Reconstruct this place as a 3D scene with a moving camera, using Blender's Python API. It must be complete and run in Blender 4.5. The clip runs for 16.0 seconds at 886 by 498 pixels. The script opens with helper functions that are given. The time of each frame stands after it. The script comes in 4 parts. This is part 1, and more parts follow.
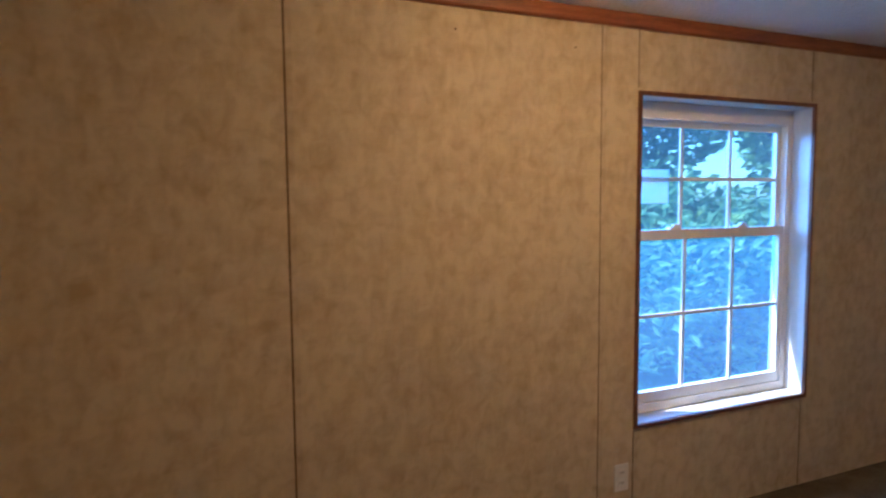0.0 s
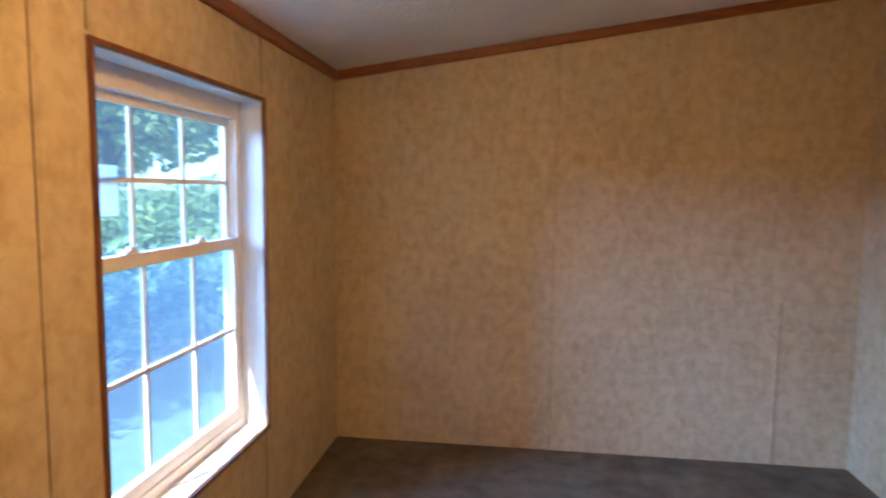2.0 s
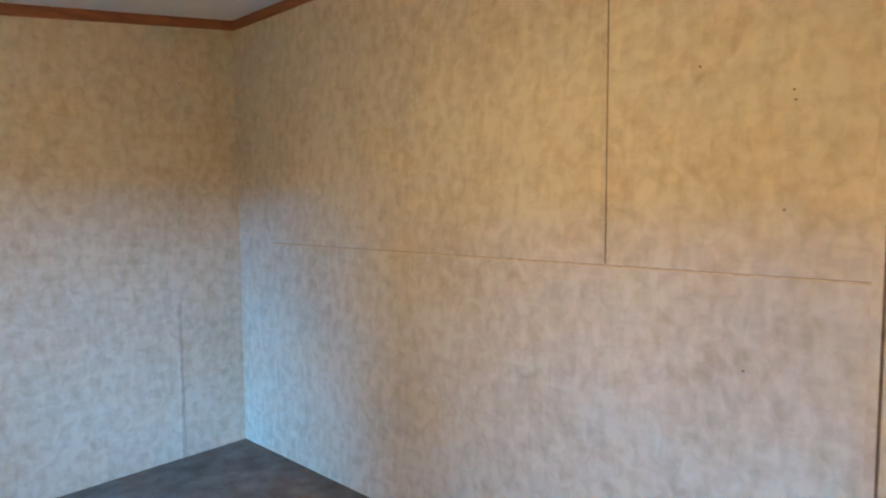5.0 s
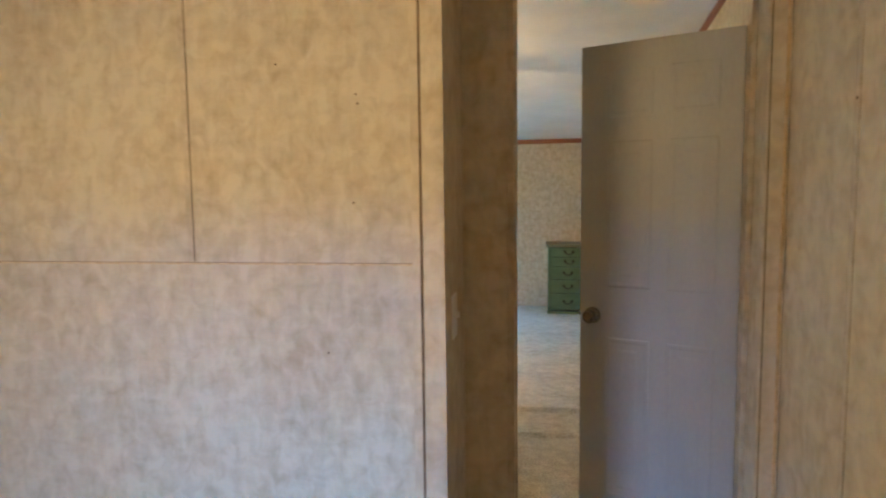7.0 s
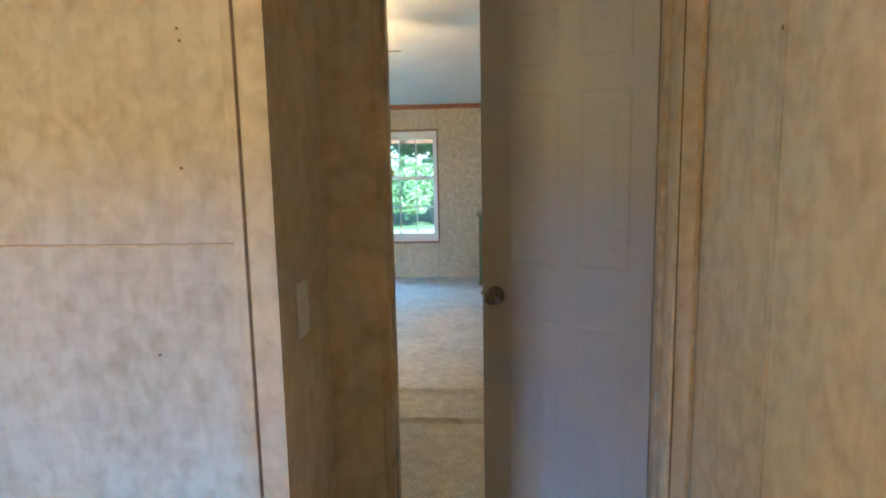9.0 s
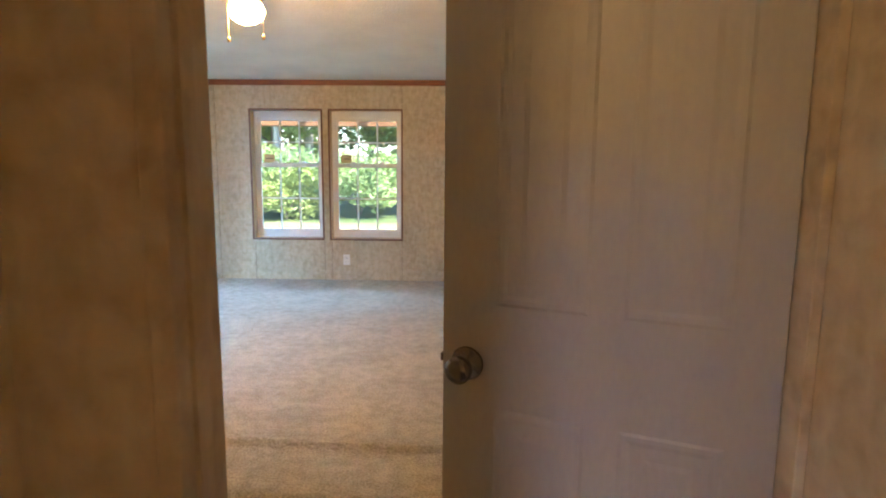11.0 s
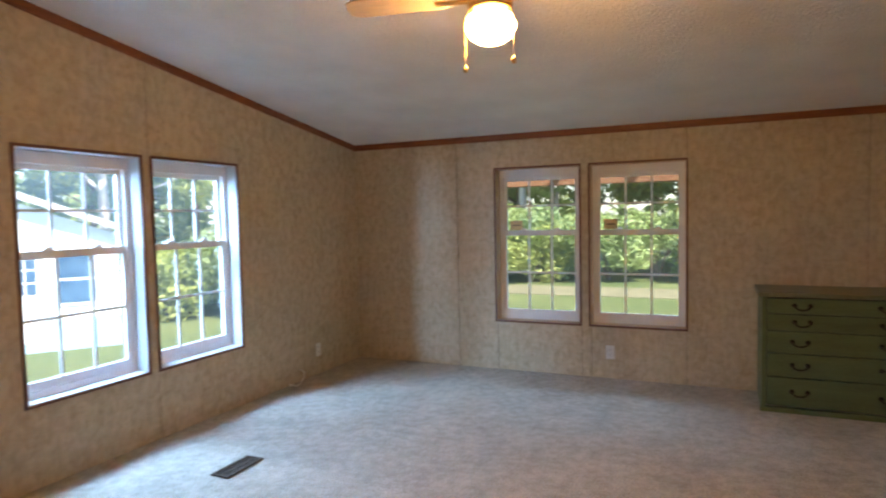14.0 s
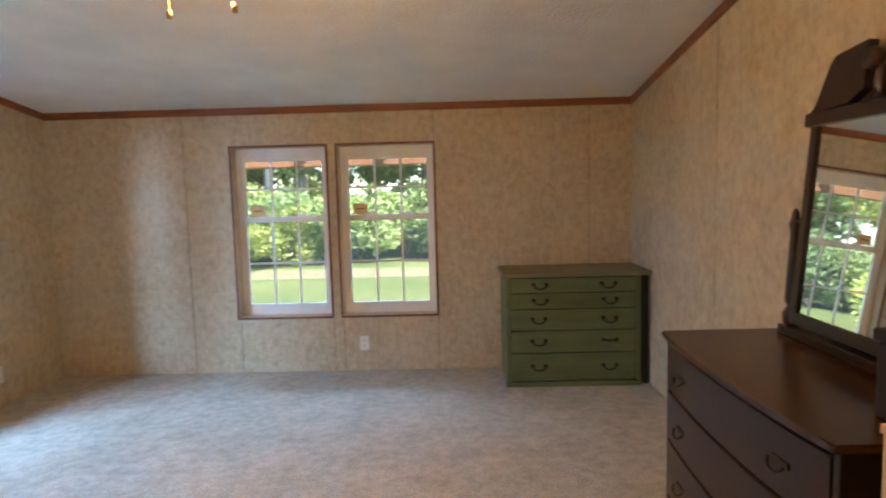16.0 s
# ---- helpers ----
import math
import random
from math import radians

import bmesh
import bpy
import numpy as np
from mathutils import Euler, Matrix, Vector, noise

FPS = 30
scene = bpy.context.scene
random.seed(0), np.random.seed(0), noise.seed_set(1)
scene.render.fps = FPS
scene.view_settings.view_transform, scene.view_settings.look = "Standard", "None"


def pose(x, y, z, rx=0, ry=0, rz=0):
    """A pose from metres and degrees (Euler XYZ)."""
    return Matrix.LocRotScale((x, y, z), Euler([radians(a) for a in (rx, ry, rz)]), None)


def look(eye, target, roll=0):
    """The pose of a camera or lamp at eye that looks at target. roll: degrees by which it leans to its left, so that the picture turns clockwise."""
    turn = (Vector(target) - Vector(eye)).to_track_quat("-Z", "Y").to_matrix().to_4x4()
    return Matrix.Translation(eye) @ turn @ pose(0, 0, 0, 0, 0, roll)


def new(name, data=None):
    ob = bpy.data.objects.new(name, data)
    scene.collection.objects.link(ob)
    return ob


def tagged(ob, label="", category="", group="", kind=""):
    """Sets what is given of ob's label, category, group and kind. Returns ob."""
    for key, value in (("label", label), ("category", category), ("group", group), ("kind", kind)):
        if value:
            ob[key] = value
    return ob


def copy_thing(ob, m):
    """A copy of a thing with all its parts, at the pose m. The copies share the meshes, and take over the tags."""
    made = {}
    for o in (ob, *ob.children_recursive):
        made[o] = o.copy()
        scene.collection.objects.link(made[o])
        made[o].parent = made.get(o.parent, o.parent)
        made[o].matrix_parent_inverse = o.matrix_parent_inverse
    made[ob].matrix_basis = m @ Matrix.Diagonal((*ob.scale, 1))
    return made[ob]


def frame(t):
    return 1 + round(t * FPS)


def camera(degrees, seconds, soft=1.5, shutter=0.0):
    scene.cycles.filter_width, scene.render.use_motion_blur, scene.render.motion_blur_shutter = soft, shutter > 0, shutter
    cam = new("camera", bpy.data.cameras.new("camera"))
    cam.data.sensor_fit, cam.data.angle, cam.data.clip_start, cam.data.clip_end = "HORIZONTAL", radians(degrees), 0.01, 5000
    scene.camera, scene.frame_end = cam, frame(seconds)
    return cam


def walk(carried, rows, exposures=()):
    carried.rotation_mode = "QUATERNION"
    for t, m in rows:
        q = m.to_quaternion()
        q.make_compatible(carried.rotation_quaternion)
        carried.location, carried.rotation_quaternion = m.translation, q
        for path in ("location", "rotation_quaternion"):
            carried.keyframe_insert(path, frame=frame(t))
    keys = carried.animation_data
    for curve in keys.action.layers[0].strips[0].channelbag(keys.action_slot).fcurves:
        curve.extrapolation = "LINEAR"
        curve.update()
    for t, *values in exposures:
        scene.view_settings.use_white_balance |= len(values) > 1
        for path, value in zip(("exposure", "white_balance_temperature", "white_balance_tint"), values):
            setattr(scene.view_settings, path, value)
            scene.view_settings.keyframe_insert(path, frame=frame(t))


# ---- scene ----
cam = camera(71.8, 16.0, soft=2.0, shutter=0.3)
PATH = [
    (0, (3.714, -6.927, 1.405), (2.943, -8.766, 1.245), -0.5),
    (0.3, (3.698, -7.055, 1.45), (2.712, -8.791, 1.331), -0.8),
    (0.5, (3.676, -7.126, 1.442), (2.5, -8.738, 1.308), 0.7),
    (1, (3.567, -7.335, 1.411), (1.966, -8.533, 1.364), 2.7),
    (1.5, (3.456, -7.585, 1.443), (1.647, -8.434, 1.353), 1.1),
    (2, (3.422, -7.867, 1.469), (1.447, -8.12, 1.278), 0.7),
    (2.5, (3.365, -7.97, 1.436), (1.381, -7.79, 1.26), 1.2),
    (3, (3.325, -7.984, 1.437), (1.368, -7.582, 1.335), -0.2),
    (3.5, (3.336, -7.988, 1.435), (1.565, -7.067, 1.308), -0.3),
    (3.7, (3.359, -7.991, 1.432), (1.652, -6.955, 1.318), 0.5),
    (5.8, (3.441, -8.022, 1.443), (2.419, -6.312, 1.275), -1.4),
    (6, (3.461, -8.015, 1.442), (2.546, -6.243, 1.285), -1.2),
    (6.5, (3.499, -7.985, 1.433), (2.868, -6.093, 1.281), -0.2),
    (7, (3.54, -7.934, 1.439), (3.217, -5.968, 1.265), -0.7),
    (7.5, (3.586, -7.847, 1.429), (3.391, -5.868, 1.216), -0.9),
    (8, (3.624, -7.731, 1.423), (3.372, -5.76, 1.198), -0.9),
    (8.5, (3.677, -7.647, 1.429), (3.428, -5.674, 1.214), 0.1),
    (9, (3.714, -7.57, 1.419), (3.564, -5.595, 1.142), -1.1),
    (11.3, (3.722, -6.426, 1.34), (3.669, -4.45, 1.035), 0.5),
    (11.5, (3.73, -6.347, 1.349), (3.598, -4.381, 1.004), 0.5),
    (12, (3.676, -6.119, 1.351), (3.436, -4.158, 1.04), -0.5),
    (12.5, (3.62, -5.881, 1.343), (3.17, -3.955, 1.05), -0.8),
    (13, (3.551, -5.664, 1.375), (2.624, -3.907, 1.144), 0.5),
    (13.5, (3.443, -5.492, 1.378), (2.356, -3.832, 1.125), -0.4),
    (14, (3.304, -5.28, 1.411), (2.49, -3.456, 1.304), -1.2),
    (14.5, (3.267, -5.075, 1.419), (2.69, -3.168, 1.25), -0.8),
    (15, (3.258, -4.962, 1.429), (2.788, -3.029, 1.218), -1.1),
    (15.5, (3.246, -4.922, 1.44), (2.92, -2.957, 1.258), -1.5),
    (16, (3.239, -4.876, 1.441), (3.201, -2.885, 1.252), -1.5),
]
walk(cam, [(t, look(eye, target, roll)) for t, eye, target, roll in PATH],
     [(0, 1.6, 5100, 13), (1.5, 2.1, 6300, 17), (2.5, 2.25, 7300, 17), (3.5, 2.75, 5700, 1), (6.0, 2.9, 4700, -6), (9.0, 2.9, 4350, -9), (11.3, 2.7, 5900, 9),
      (12.0, 2.4, 5900, 11), (12.5, 2.3, 6000, 11), (13.5, 1.72, 6450, 14), (14.5, 2.0, 6450, 16), (16.0, 2.32, 6200, 13)])

# ---- world, sun and added sky lamps ----
SLOPE, SIDE, DEPTH = 0.141, 2.13, 8.93
RIDGE = -DEPTH / 2


def ceil_z(y):
    """Underside of the vaulted ceiling: low at both long outer walls, highest at the ridge."""
    return SIDE + SLOPE * min(-y, DEPTH + y)


world = bpy.data.worlds.new("world")
scene.world = world
world.use_nodes = True
wn = world.node_tree.nodes
sky = wn.new("ShaderNodeTexSky")
sky.sky_type, sky.sun_disc = "NISHITA", False
sky.sun_elevation, sky.sun_rotation = radians(56), radians(115)
world.node_tree.links.new(sky.outputs[0], wn["Background"].inputs[0])
wn["Background"].inputs[1].default_value = 0.15

sun = new("sun", bpy.data.lights.new("sun", "SUN"))
sun.data.energy, sun.data.angle, sun.data.color = 5.0, radians(0.6), (1.0, 0.93, 0.82)
sun.matrix_basis = look((20 * math.cos(radians(25)), -20 * math.sin(radians(25)), 29.6), (0, 0, 0))


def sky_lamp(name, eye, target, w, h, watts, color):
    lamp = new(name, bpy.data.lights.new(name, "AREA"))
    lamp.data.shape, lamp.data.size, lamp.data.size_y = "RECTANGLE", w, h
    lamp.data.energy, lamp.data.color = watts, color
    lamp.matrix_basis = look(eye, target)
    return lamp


# Unseen area lamps added outside the windows in place of the sky's light.
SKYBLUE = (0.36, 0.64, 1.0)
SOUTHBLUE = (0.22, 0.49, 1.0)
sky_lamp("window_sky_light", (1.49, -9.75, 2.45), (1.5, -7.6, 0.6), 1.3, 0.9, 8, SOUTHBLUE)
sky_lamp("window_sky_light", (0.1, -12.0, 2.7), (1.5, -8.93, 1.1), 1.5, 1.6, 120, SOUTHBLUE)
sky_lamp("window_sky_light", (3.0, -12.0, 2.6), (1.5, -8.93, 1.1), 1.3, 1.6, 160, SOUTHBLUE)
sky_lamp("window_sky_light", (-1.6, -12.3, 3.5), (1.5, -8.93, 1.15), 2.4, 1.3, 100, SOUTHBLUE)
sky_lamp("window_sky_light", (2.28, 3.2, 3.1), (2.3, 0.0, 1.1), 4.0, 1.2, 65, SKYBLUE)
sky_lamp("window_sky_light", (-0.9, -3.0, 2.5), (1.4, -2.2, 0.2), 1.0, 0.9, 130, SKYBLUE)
# This added lamp is aimed to throw the pale streak on the north wall.
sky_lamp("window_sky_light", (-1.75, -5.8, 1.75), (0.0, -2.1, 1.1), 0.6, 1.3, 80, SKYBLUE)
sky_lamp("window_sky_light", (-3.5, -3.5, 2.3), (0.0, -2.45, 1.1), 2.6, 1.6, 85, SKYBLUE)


# ---- materials ----
def material(name, dark, light, rough=0.6, scale=8.0, stretch=(1, 1, 1), fine=60.0, fine_mix=0.35, bump=0.1, bump_scale=None,
             metal=0.0, lo=0.35, hi=0.65, vary=0.0, specular=0.5, blotch=None, blotch_depth=0.08):
    m = bpy.data.materials.new(name)
    m.use_nodes = True
    n, l = m.node_tree.nodes, m.node_tree.links
    bsdf = n["Principled BSDF"]
    co = n.new("ShaderNodeTexCoord")
    mp = n.new("ShaderNodeMapping")
    mp.inputs["Scale"].default_value = stretch
    l.new(co.outputs["Object"], mp.inputs["Vector"])
    a, b = n.new("ShaderNodeTexNoise"), n.new("ShaderNodeTexNoise")
    a.inputs["Scale"].default_value, a.inputs["Detail"].default_value = scale, 5
    b.inputs["Scale"].default_value, b.inputs["Detail"].default_value = fine, 3
    l.new(mp.outputs[0], a.inputs["Vector"]), l.new(mp.outputs[0], b.inputs["Vector"])
    mix = n.new("ShaderNodeMix")
    mix.inputs["Factor"].default_value = fine_mix
    l.new(a.outputs["Fac"], mix.inputs["A"]), l.new(b.outputs["Fac"], mix.inputs["B"])
    ramp = n.new("ShaderNodeValToRGB")
    ramp.color_ramp.elements[0].position, ramp.color_ramp.elements[1].position = lo, hi
    ramp.color_ramp.elements[0].color, ramp.color_ramp.elements[1].color = (*dark, 1), (*light, 1)
    l.new(mix.outputs["Result"], ramp.inputs[0])
    out = ramp.outputs[0]
    if blotch:
        c = n.new("ShaderNodeTexNoise")
        c.inputs["Scale"].default_value, c.inputs["Detail"].default_value = blotch, 2
        l.new(mp.outputs[0], c.inputs["Vector"])
        mr = n.new("ShaderNodeMapRange")
        mr.inputs["From Min"].default_value, mr.inputs["From Max"].default_value = 0.3, 0.7
        mr.inputs["To Min"].default_value, mr.inputs["To Max"].default_value = 1 - blotch_depth, 1 + blotch_depth
        l.new(c.outputs["Fac"], mr.inputs["Value"])
        hs = n.new("ShaderNodeHueSaturation")
        l.new(mr.outputs[0], hs.inputs["Value"]), l.new(out, hs.inputs["Color"])
        out = hs.outputs[0]
    if vary:
        info = n.new("ShaderNodeObjectInfo")
        mr2 = n.new("ShaderNodeMapRange")
        mr2.inputs["To Min"].default_value, mr2.inputs["To Max"].default_value = 1 - vary, 1 + vary
        l.new(info.outputs["Random"], mr2.inputs["Value"])
        hs2 = n.new("ShaderNodeHueSaturation")
        l.new(mr2.outputs[0], hs2.inputs["Value"]), l.new(out, hs2.inputs["Color"])
        out = hs2.outputs[0]
    l.new(out, bsdf.inputs["Base Color"])
    bsdf.inputs["Roughness"].default_value = rough
    bsdf.inputs["Metallic"].default_value = metal
    bsdf.inputs["Specular IOR Level"].default_value = specular
    if bump:
        bp = n.new("ShaderNodeBump")
        bp.inputs["Strength"].default_value = bump
        bp.inputs["Distance"].default_value = 0.01
        src = b.outputs["Fac"]
        if bump_scale:
            d = n.new("ShaderNodeTexNoise")
            d.inputs["Scale"].default_value, d.inputs["Detail"].default_value = bump_scale, 4
            l.new(co.outputs["Object"], d.inputs["Vector"])
            src = d.outputs["Fac"]
        l.new(src, bp.inputs["Height"]), l.new(bp.outputs[0], bsdf.inputs["Normal"])
    return m


def leafy(name, dark, light, vary):
    """A thin leaf: part of the light passes through it."""
    m = material(name, dark, light, 0.55, 0.9, fine=7, fine_mix=0.5, bump=0, vary=vary)
    n, l = m.node_tree.nodes, m.node_tree.links
    bsdf, tr, mx = n["Principled BSDF"], n.new("ShaderNodeBsdfTranslucent"), n.new("ShaderNodeMixShader")
    l.new(bsdf.inputs["Base Color"].links[0].from_socket, tr.inputs["Color"])
    mx.inputs[0].default_value = 0.45
    l.new(bsdf.outputs[0], mx.inputs[1]), l.new(tr.outputs[0], mx.inputs[2])
    l.new(mx.outputs[0], n["Material Output"].inputs[0])
    return m


def glowing(name, color, strength):
    m = bpy.data.materials.new(name)
    m.use_nodes = True
    b = m.node_tree.nodes["Principled BSDF"]
    b.inputs["Base Color"].default_value = (0.9, 0.88, 0.82, 1)
    b.inputs["Emission Color"].default_value = (*color, 1)
    b.inputs["Emission Strength"].default_value = strength
    return m


def clear_glass(name):
    m = bpy.data.materials.new(name)
    m.use_nodes = True
    n, l = m.node_tree.nodes, m.node_tree.links
    t, g, mx = n.new("ShaderNodeBsdfTransparent"), n.new("ShaderNodeBsdfGlossy"), n.new("ShaderNodeMixShader")
    t.inputs[0].default_value = (0.93, 0.96, 0.97, 1)
    g.inputs["Roughness"].default_value = 0.02
    mx.inputs[0].default_value = 0.045
    l.new(t.outputs[0], mx.inputs[1]), l.new(g.outputs[0], mx.inputs[2])
    l.new(mx.outputs[0], n["Material Output"].inputs[0])
    return m


def brushed_paper(name, dark, light, rough):
    """Vinyl wallpaper with a sponged, cross-brushed mottle: soft clouds, short upright and level strokes, fine fibre."""
    m = bpy.data.materials.new(name)
    m.use_nodes = True
    n, l = m.node_tree.nodes, m.node_tree.links
    bsdf = n["Principled BSDF"]
    co = n.new("ShaderNodeTexCoord")

    def cloud(scale, stretch, detail, distort):
        mp, t = n.new("ShaderNodeMapping"), n.new("ShaderNodeTexNoise")
        mp.inputs["Scale"].default_value = stretch
        t.inputs["Scale"].default_value, t.inputs["Detail"].default_value, t.inputs["Distortion"].default_value = scale, detail, distort
        l.new(co.outputs["Object"], mp.inputs["Vector"]), l.new(mp.outputs[0], t.inputs["Vector"])
        return t.outputs["Fac"]

    def blend(a, b, f):
        mx = n.new("ShaderNodeMix")
        mx.inputs["Factor"].default_value = f
        l.new(a, mx.inputs["A"]), l.new(b, mx.inputs["B"])
        return mx.outputs["Result"]

    upright, level = cloud(34, (1, 1, 0.28), 4, 0.3), cloud(30, (0.3, 0.3, 1), 4, 0.3)
    strokes = blend(upright, level, 0.42)
    mottle = blend(cloud(19, (1, 1, 0.85), 5, 0.5), strokes, 0.40)
    both = blend(mottle, cloud(3.0, (1, 1, 0.7), 2, 0.0), 0.20)
    ramp = n.new("ShaderNodeValToRGB")
    e = ramp.color_ramp.elements
    e[0].position, e[1].position = 0.36, 0.58
    e[0].color, e[1].color = (*dark, 1), (*light, 1)
    l.new(both, ramp.inputs[0]), l.new(ramp.outputs[0], bsdf.inputs["Base Color"])
    bsdf.inputs["Roughness"].default_value = rough
    bsdf.inputs["Specular IOR Level"].default_value = 0.35
    bp = n.new("ShaderNodeBump")
    bp.inputs["Strength"].default_value, bp.inputs["Distance"].default_value = 0.05, 0.01
    l.new(cloud(120, (1, 1, 0.4), 3, 0.0), bp.inputs["Height"]), l.new(bp.outputs[0], bsdf.inputs["Normal"])
    return m


PAPER = brushed_paper("wallpaper", (0.415, 0.33, 0.205), (0.59, 0.508, 0.36), 0.55)
PAPER_BATTEN = brushed_paper("wallpaper_batten", (0.37, 0.29, 0.18), (0.56, 0.475, 0.34), 0.5)
GROOVE = material("dark_groove", (0.10, 0.06, 0.03), (0.17, 0.11, 0.06), 0.8, 30, bump=0)
OCHRE = material("ochre_glue_line", (0.46, 0.33, 0.16), (0.62, 0.48, 0.28), 0.6, 40, bump=0.1)
STIPPLE = material("stippled_white_ceiling", (0.76, 0.75, 0.73), (0.86, 0.85, 0.83), 0.9, 3, fine=80, fine_mix=0.3, bump=0.7, bump_scale=55, specular=0.2)
STAIN = material("reddish_brown_stained_wood", (0.15, 0.045, 0.014), (0.30, 0.105, 0.035), 0.42, 9, (0.35, 0.35, 4), 70, 0.4, 0.1)
CASING = material("dark_brown_casing", (0.10, 0.035, 0.018), (0.19, 0.075, 0.04), 0.45, 14, (1, 1, 0.4), 70, 0.4, 0.08)
CARPET = material("beige_carpet", (0.33, 0.305, 0.25), (0.56, 0.53, 0.455), 0.95, 16, fine=95, fine_mix=0.68, bump=1.0, bump_scale=75, lo=0.37, hi=0.62, specular=0.1, blotch=4.0, blotch_depth=0.10)
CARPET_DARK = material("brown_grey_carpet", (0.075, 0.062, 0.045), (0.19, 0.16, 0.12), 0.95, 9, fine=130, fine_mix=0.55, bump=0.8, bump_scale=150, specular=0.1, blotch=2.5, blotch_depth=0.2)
VINYL = material("white_vinyl", (0.74, 0.74, 0.73), (0.84, 0.84, 0.83), 0.35, 6, bump=0.02)
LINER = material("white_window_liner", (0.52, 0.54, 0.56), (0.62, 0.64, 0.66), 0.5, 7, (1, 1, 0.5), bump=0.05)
TANLINER = material("tan_wood_liner", (0.46, 0.33, 0.20), (0.60, 0.46, 0.31), 0.5, 7, (1, 1, 0.3), bump=0.05)
GLASS = clear_glass("window_glass")
SCREEN = bpy.data.materials.new("insect_screen")
SCREEN.use_nodes = True
sn, sl = SCREEN.node_tree.nodes, SCREEN.node_tree.links
s_open, s_wire, s_mix = sn.new("ShaderNodeBsdfTransparent"), sn.new("ShaderNodeBsdfTranslucent"), sn.new("ShaderNodeMixShader")
s_wire.inputs[0].default_value = (0.55, 0.56, 0.57, 1)
s_mix.inputs[0].default_value = 0.065
sl.new(s_open.outputs[0], s_mix.inputs[1]), sl.new(s_wire.outputs[0], s_mix.inputs[2])
sl.new(s_mix.outputs[0], sn["Material Output"].inputs[0])
BLUE_CAST_GLASS = clear_glass("blue_cast_window_glass")


def hazed(m, tint, share):
    """Haze put into a pane: it scatters a little of the daylight behind it."""
    n, l = m.node_tree.nodes, m.node_tree.links
    out = n["Material Output"]
    clean = out.inputs[0].links[0].from_socket
    veil, mx = n.new("ShaderNodeBsdfTranslucent"), n.new("ShaderNodeMixShader")
    veil.inputs[0].default_value = (0.75, 0.75, 0.75, 1)
    mx.inputs[0].default_value = share
    l.new(clean, mx.inputs[1]), l.new(veil.outputs[0], mx.inputs[2]), l.new(mx.outputs[0], out.inputs[0])
    for nd in n:
        if nd.type == "BSDF_TRANSPARENT":
            nd.inputs[0].default_value = (*tint, 1)


hazed(GLASS, (0.93, 0.96, 0.97), 0.013)
# The blue cast over the view is put into this pane's tint.
hazed(BLUE_CAST_GLASS, (0.60, 0.84, 1.0), 0.022)
DOORPAINT = material("greige_door_paint", (0.33, 0.31, 0.275), (0.39, 0.37, 0.33), 0.42, 4, (1, 1, 0.4), 90, 0.3, 0.05)
PLATE = material("white_plastic_plate", (0.72, 0.71, 0.67), (0.80, 0.79, 0.75), 0.35, 9, bump=0)
SLOT = material("dark_slot", (0.02, 0.02, 0.02), (0.04, 0.04, 0.04), 0.6, 9, bump=0)
GREEN = material("olive_green_paint", (0.085, 0.110, 0.043), (0.130, 0.162, 0.066), 0.5, 5, (0.6, 1, 3), 60, 0.35, 0.12, vary=0.06)
# Top board in a lighter, browner olive than the sides.
GREENTOP = material("lighter_olive_top", (0.13, 0.13, 0.065), (0.22, 0.205, 0.115), 0.45, 6, (0.5, 2, 1), 60, 0.4, 0.1)
BLACKSIDE = material("near_black_end", (0.008, 0.007, 0.006), (0.02, 0.017, 0.014), 0.7, 9, bump=0.05)
BRONZE = material("dark_bronze", (0.025, 0.02, 0.013), (0.07, 0.055, 0.035), 0.4, 30, metal=0.8, bump=0.05)
MAHOGANY = material("dark_mahogany", (0.012, 0.004, 0.0025), (0.036, 0.012, 0.007), 0.33, 5, (1, 0.25, 1), 45, 0.45, 0.05, vary=0.08)
MAHOGANY_TOP = material("polished_mahogany_top", (0.022, 0.008, 0.003), (0.070, 0.026, 0.008), 0.24, 5, (2, 0.25, 1), 45, 0.45, 0.04)
DARKINSIDE = material("dark_gap", (0.010, 0.004, 0.003), (0.018, 0.008, 0.005), 0.7, 9, bump=0)
PINE = material("pale_pine", (0.44, 0.29, 0.15), (0.62, 0.45, 0.27), 0.5, 6, (1, 1, 0.2), 50, 0.4, 0.06)
METAL = material("brushed_nickel", (0.13, 0.115, 0.10), (0.22, 0.20, 0.18), 0.2, 40, metal=1.0, bump=0.02)
VENTMETAL = material("brown_register_metal", (0.07, 0.05, 0.035), (0.13, 0.095, 0.065), 0.5, 30, metal=0.3, bump=0.05)
BRASS = material("brass", (0.50, 0.33, 0.11), (0.66, 0.46, 0.18), 0.3, 30, metal=1.0, bump=0.02)
FANBLADE = material("pale_fan_blade", (0.50, 0.40, 0.27), (0.64, 0.53, 0.38), 0.45, 6, (0.4, 3, 1), 40, 0.4, 0.05)
STICKER = material("tan_paper_label", (0.60, 0.42, 0.20), (0.72, 0.54, 0.29), 0.7, 20, bump=0)
PALESTICKER = leafy("pale_blue_paper_label", (0.62, 0.78, 0.86), (0.72, 0.86, 0.93), 0.0)
INK = material("dark_ink", (0.10, 0.07, 0.03), (0.16, 0.11, 0.06), 0.7, 20, bump=0)
# Sunny yellowish patches of the lawn are put into the grass colour.
GRASS = material("sunlit_grass", (0.055, 0.078, 0.028), (0.125, 0.14, 0.055), 0.9, 0.35, fine=9, fine_mix=0.45, bump=0.5, bump_scale=14, specular=0.1, blotch=0.12)
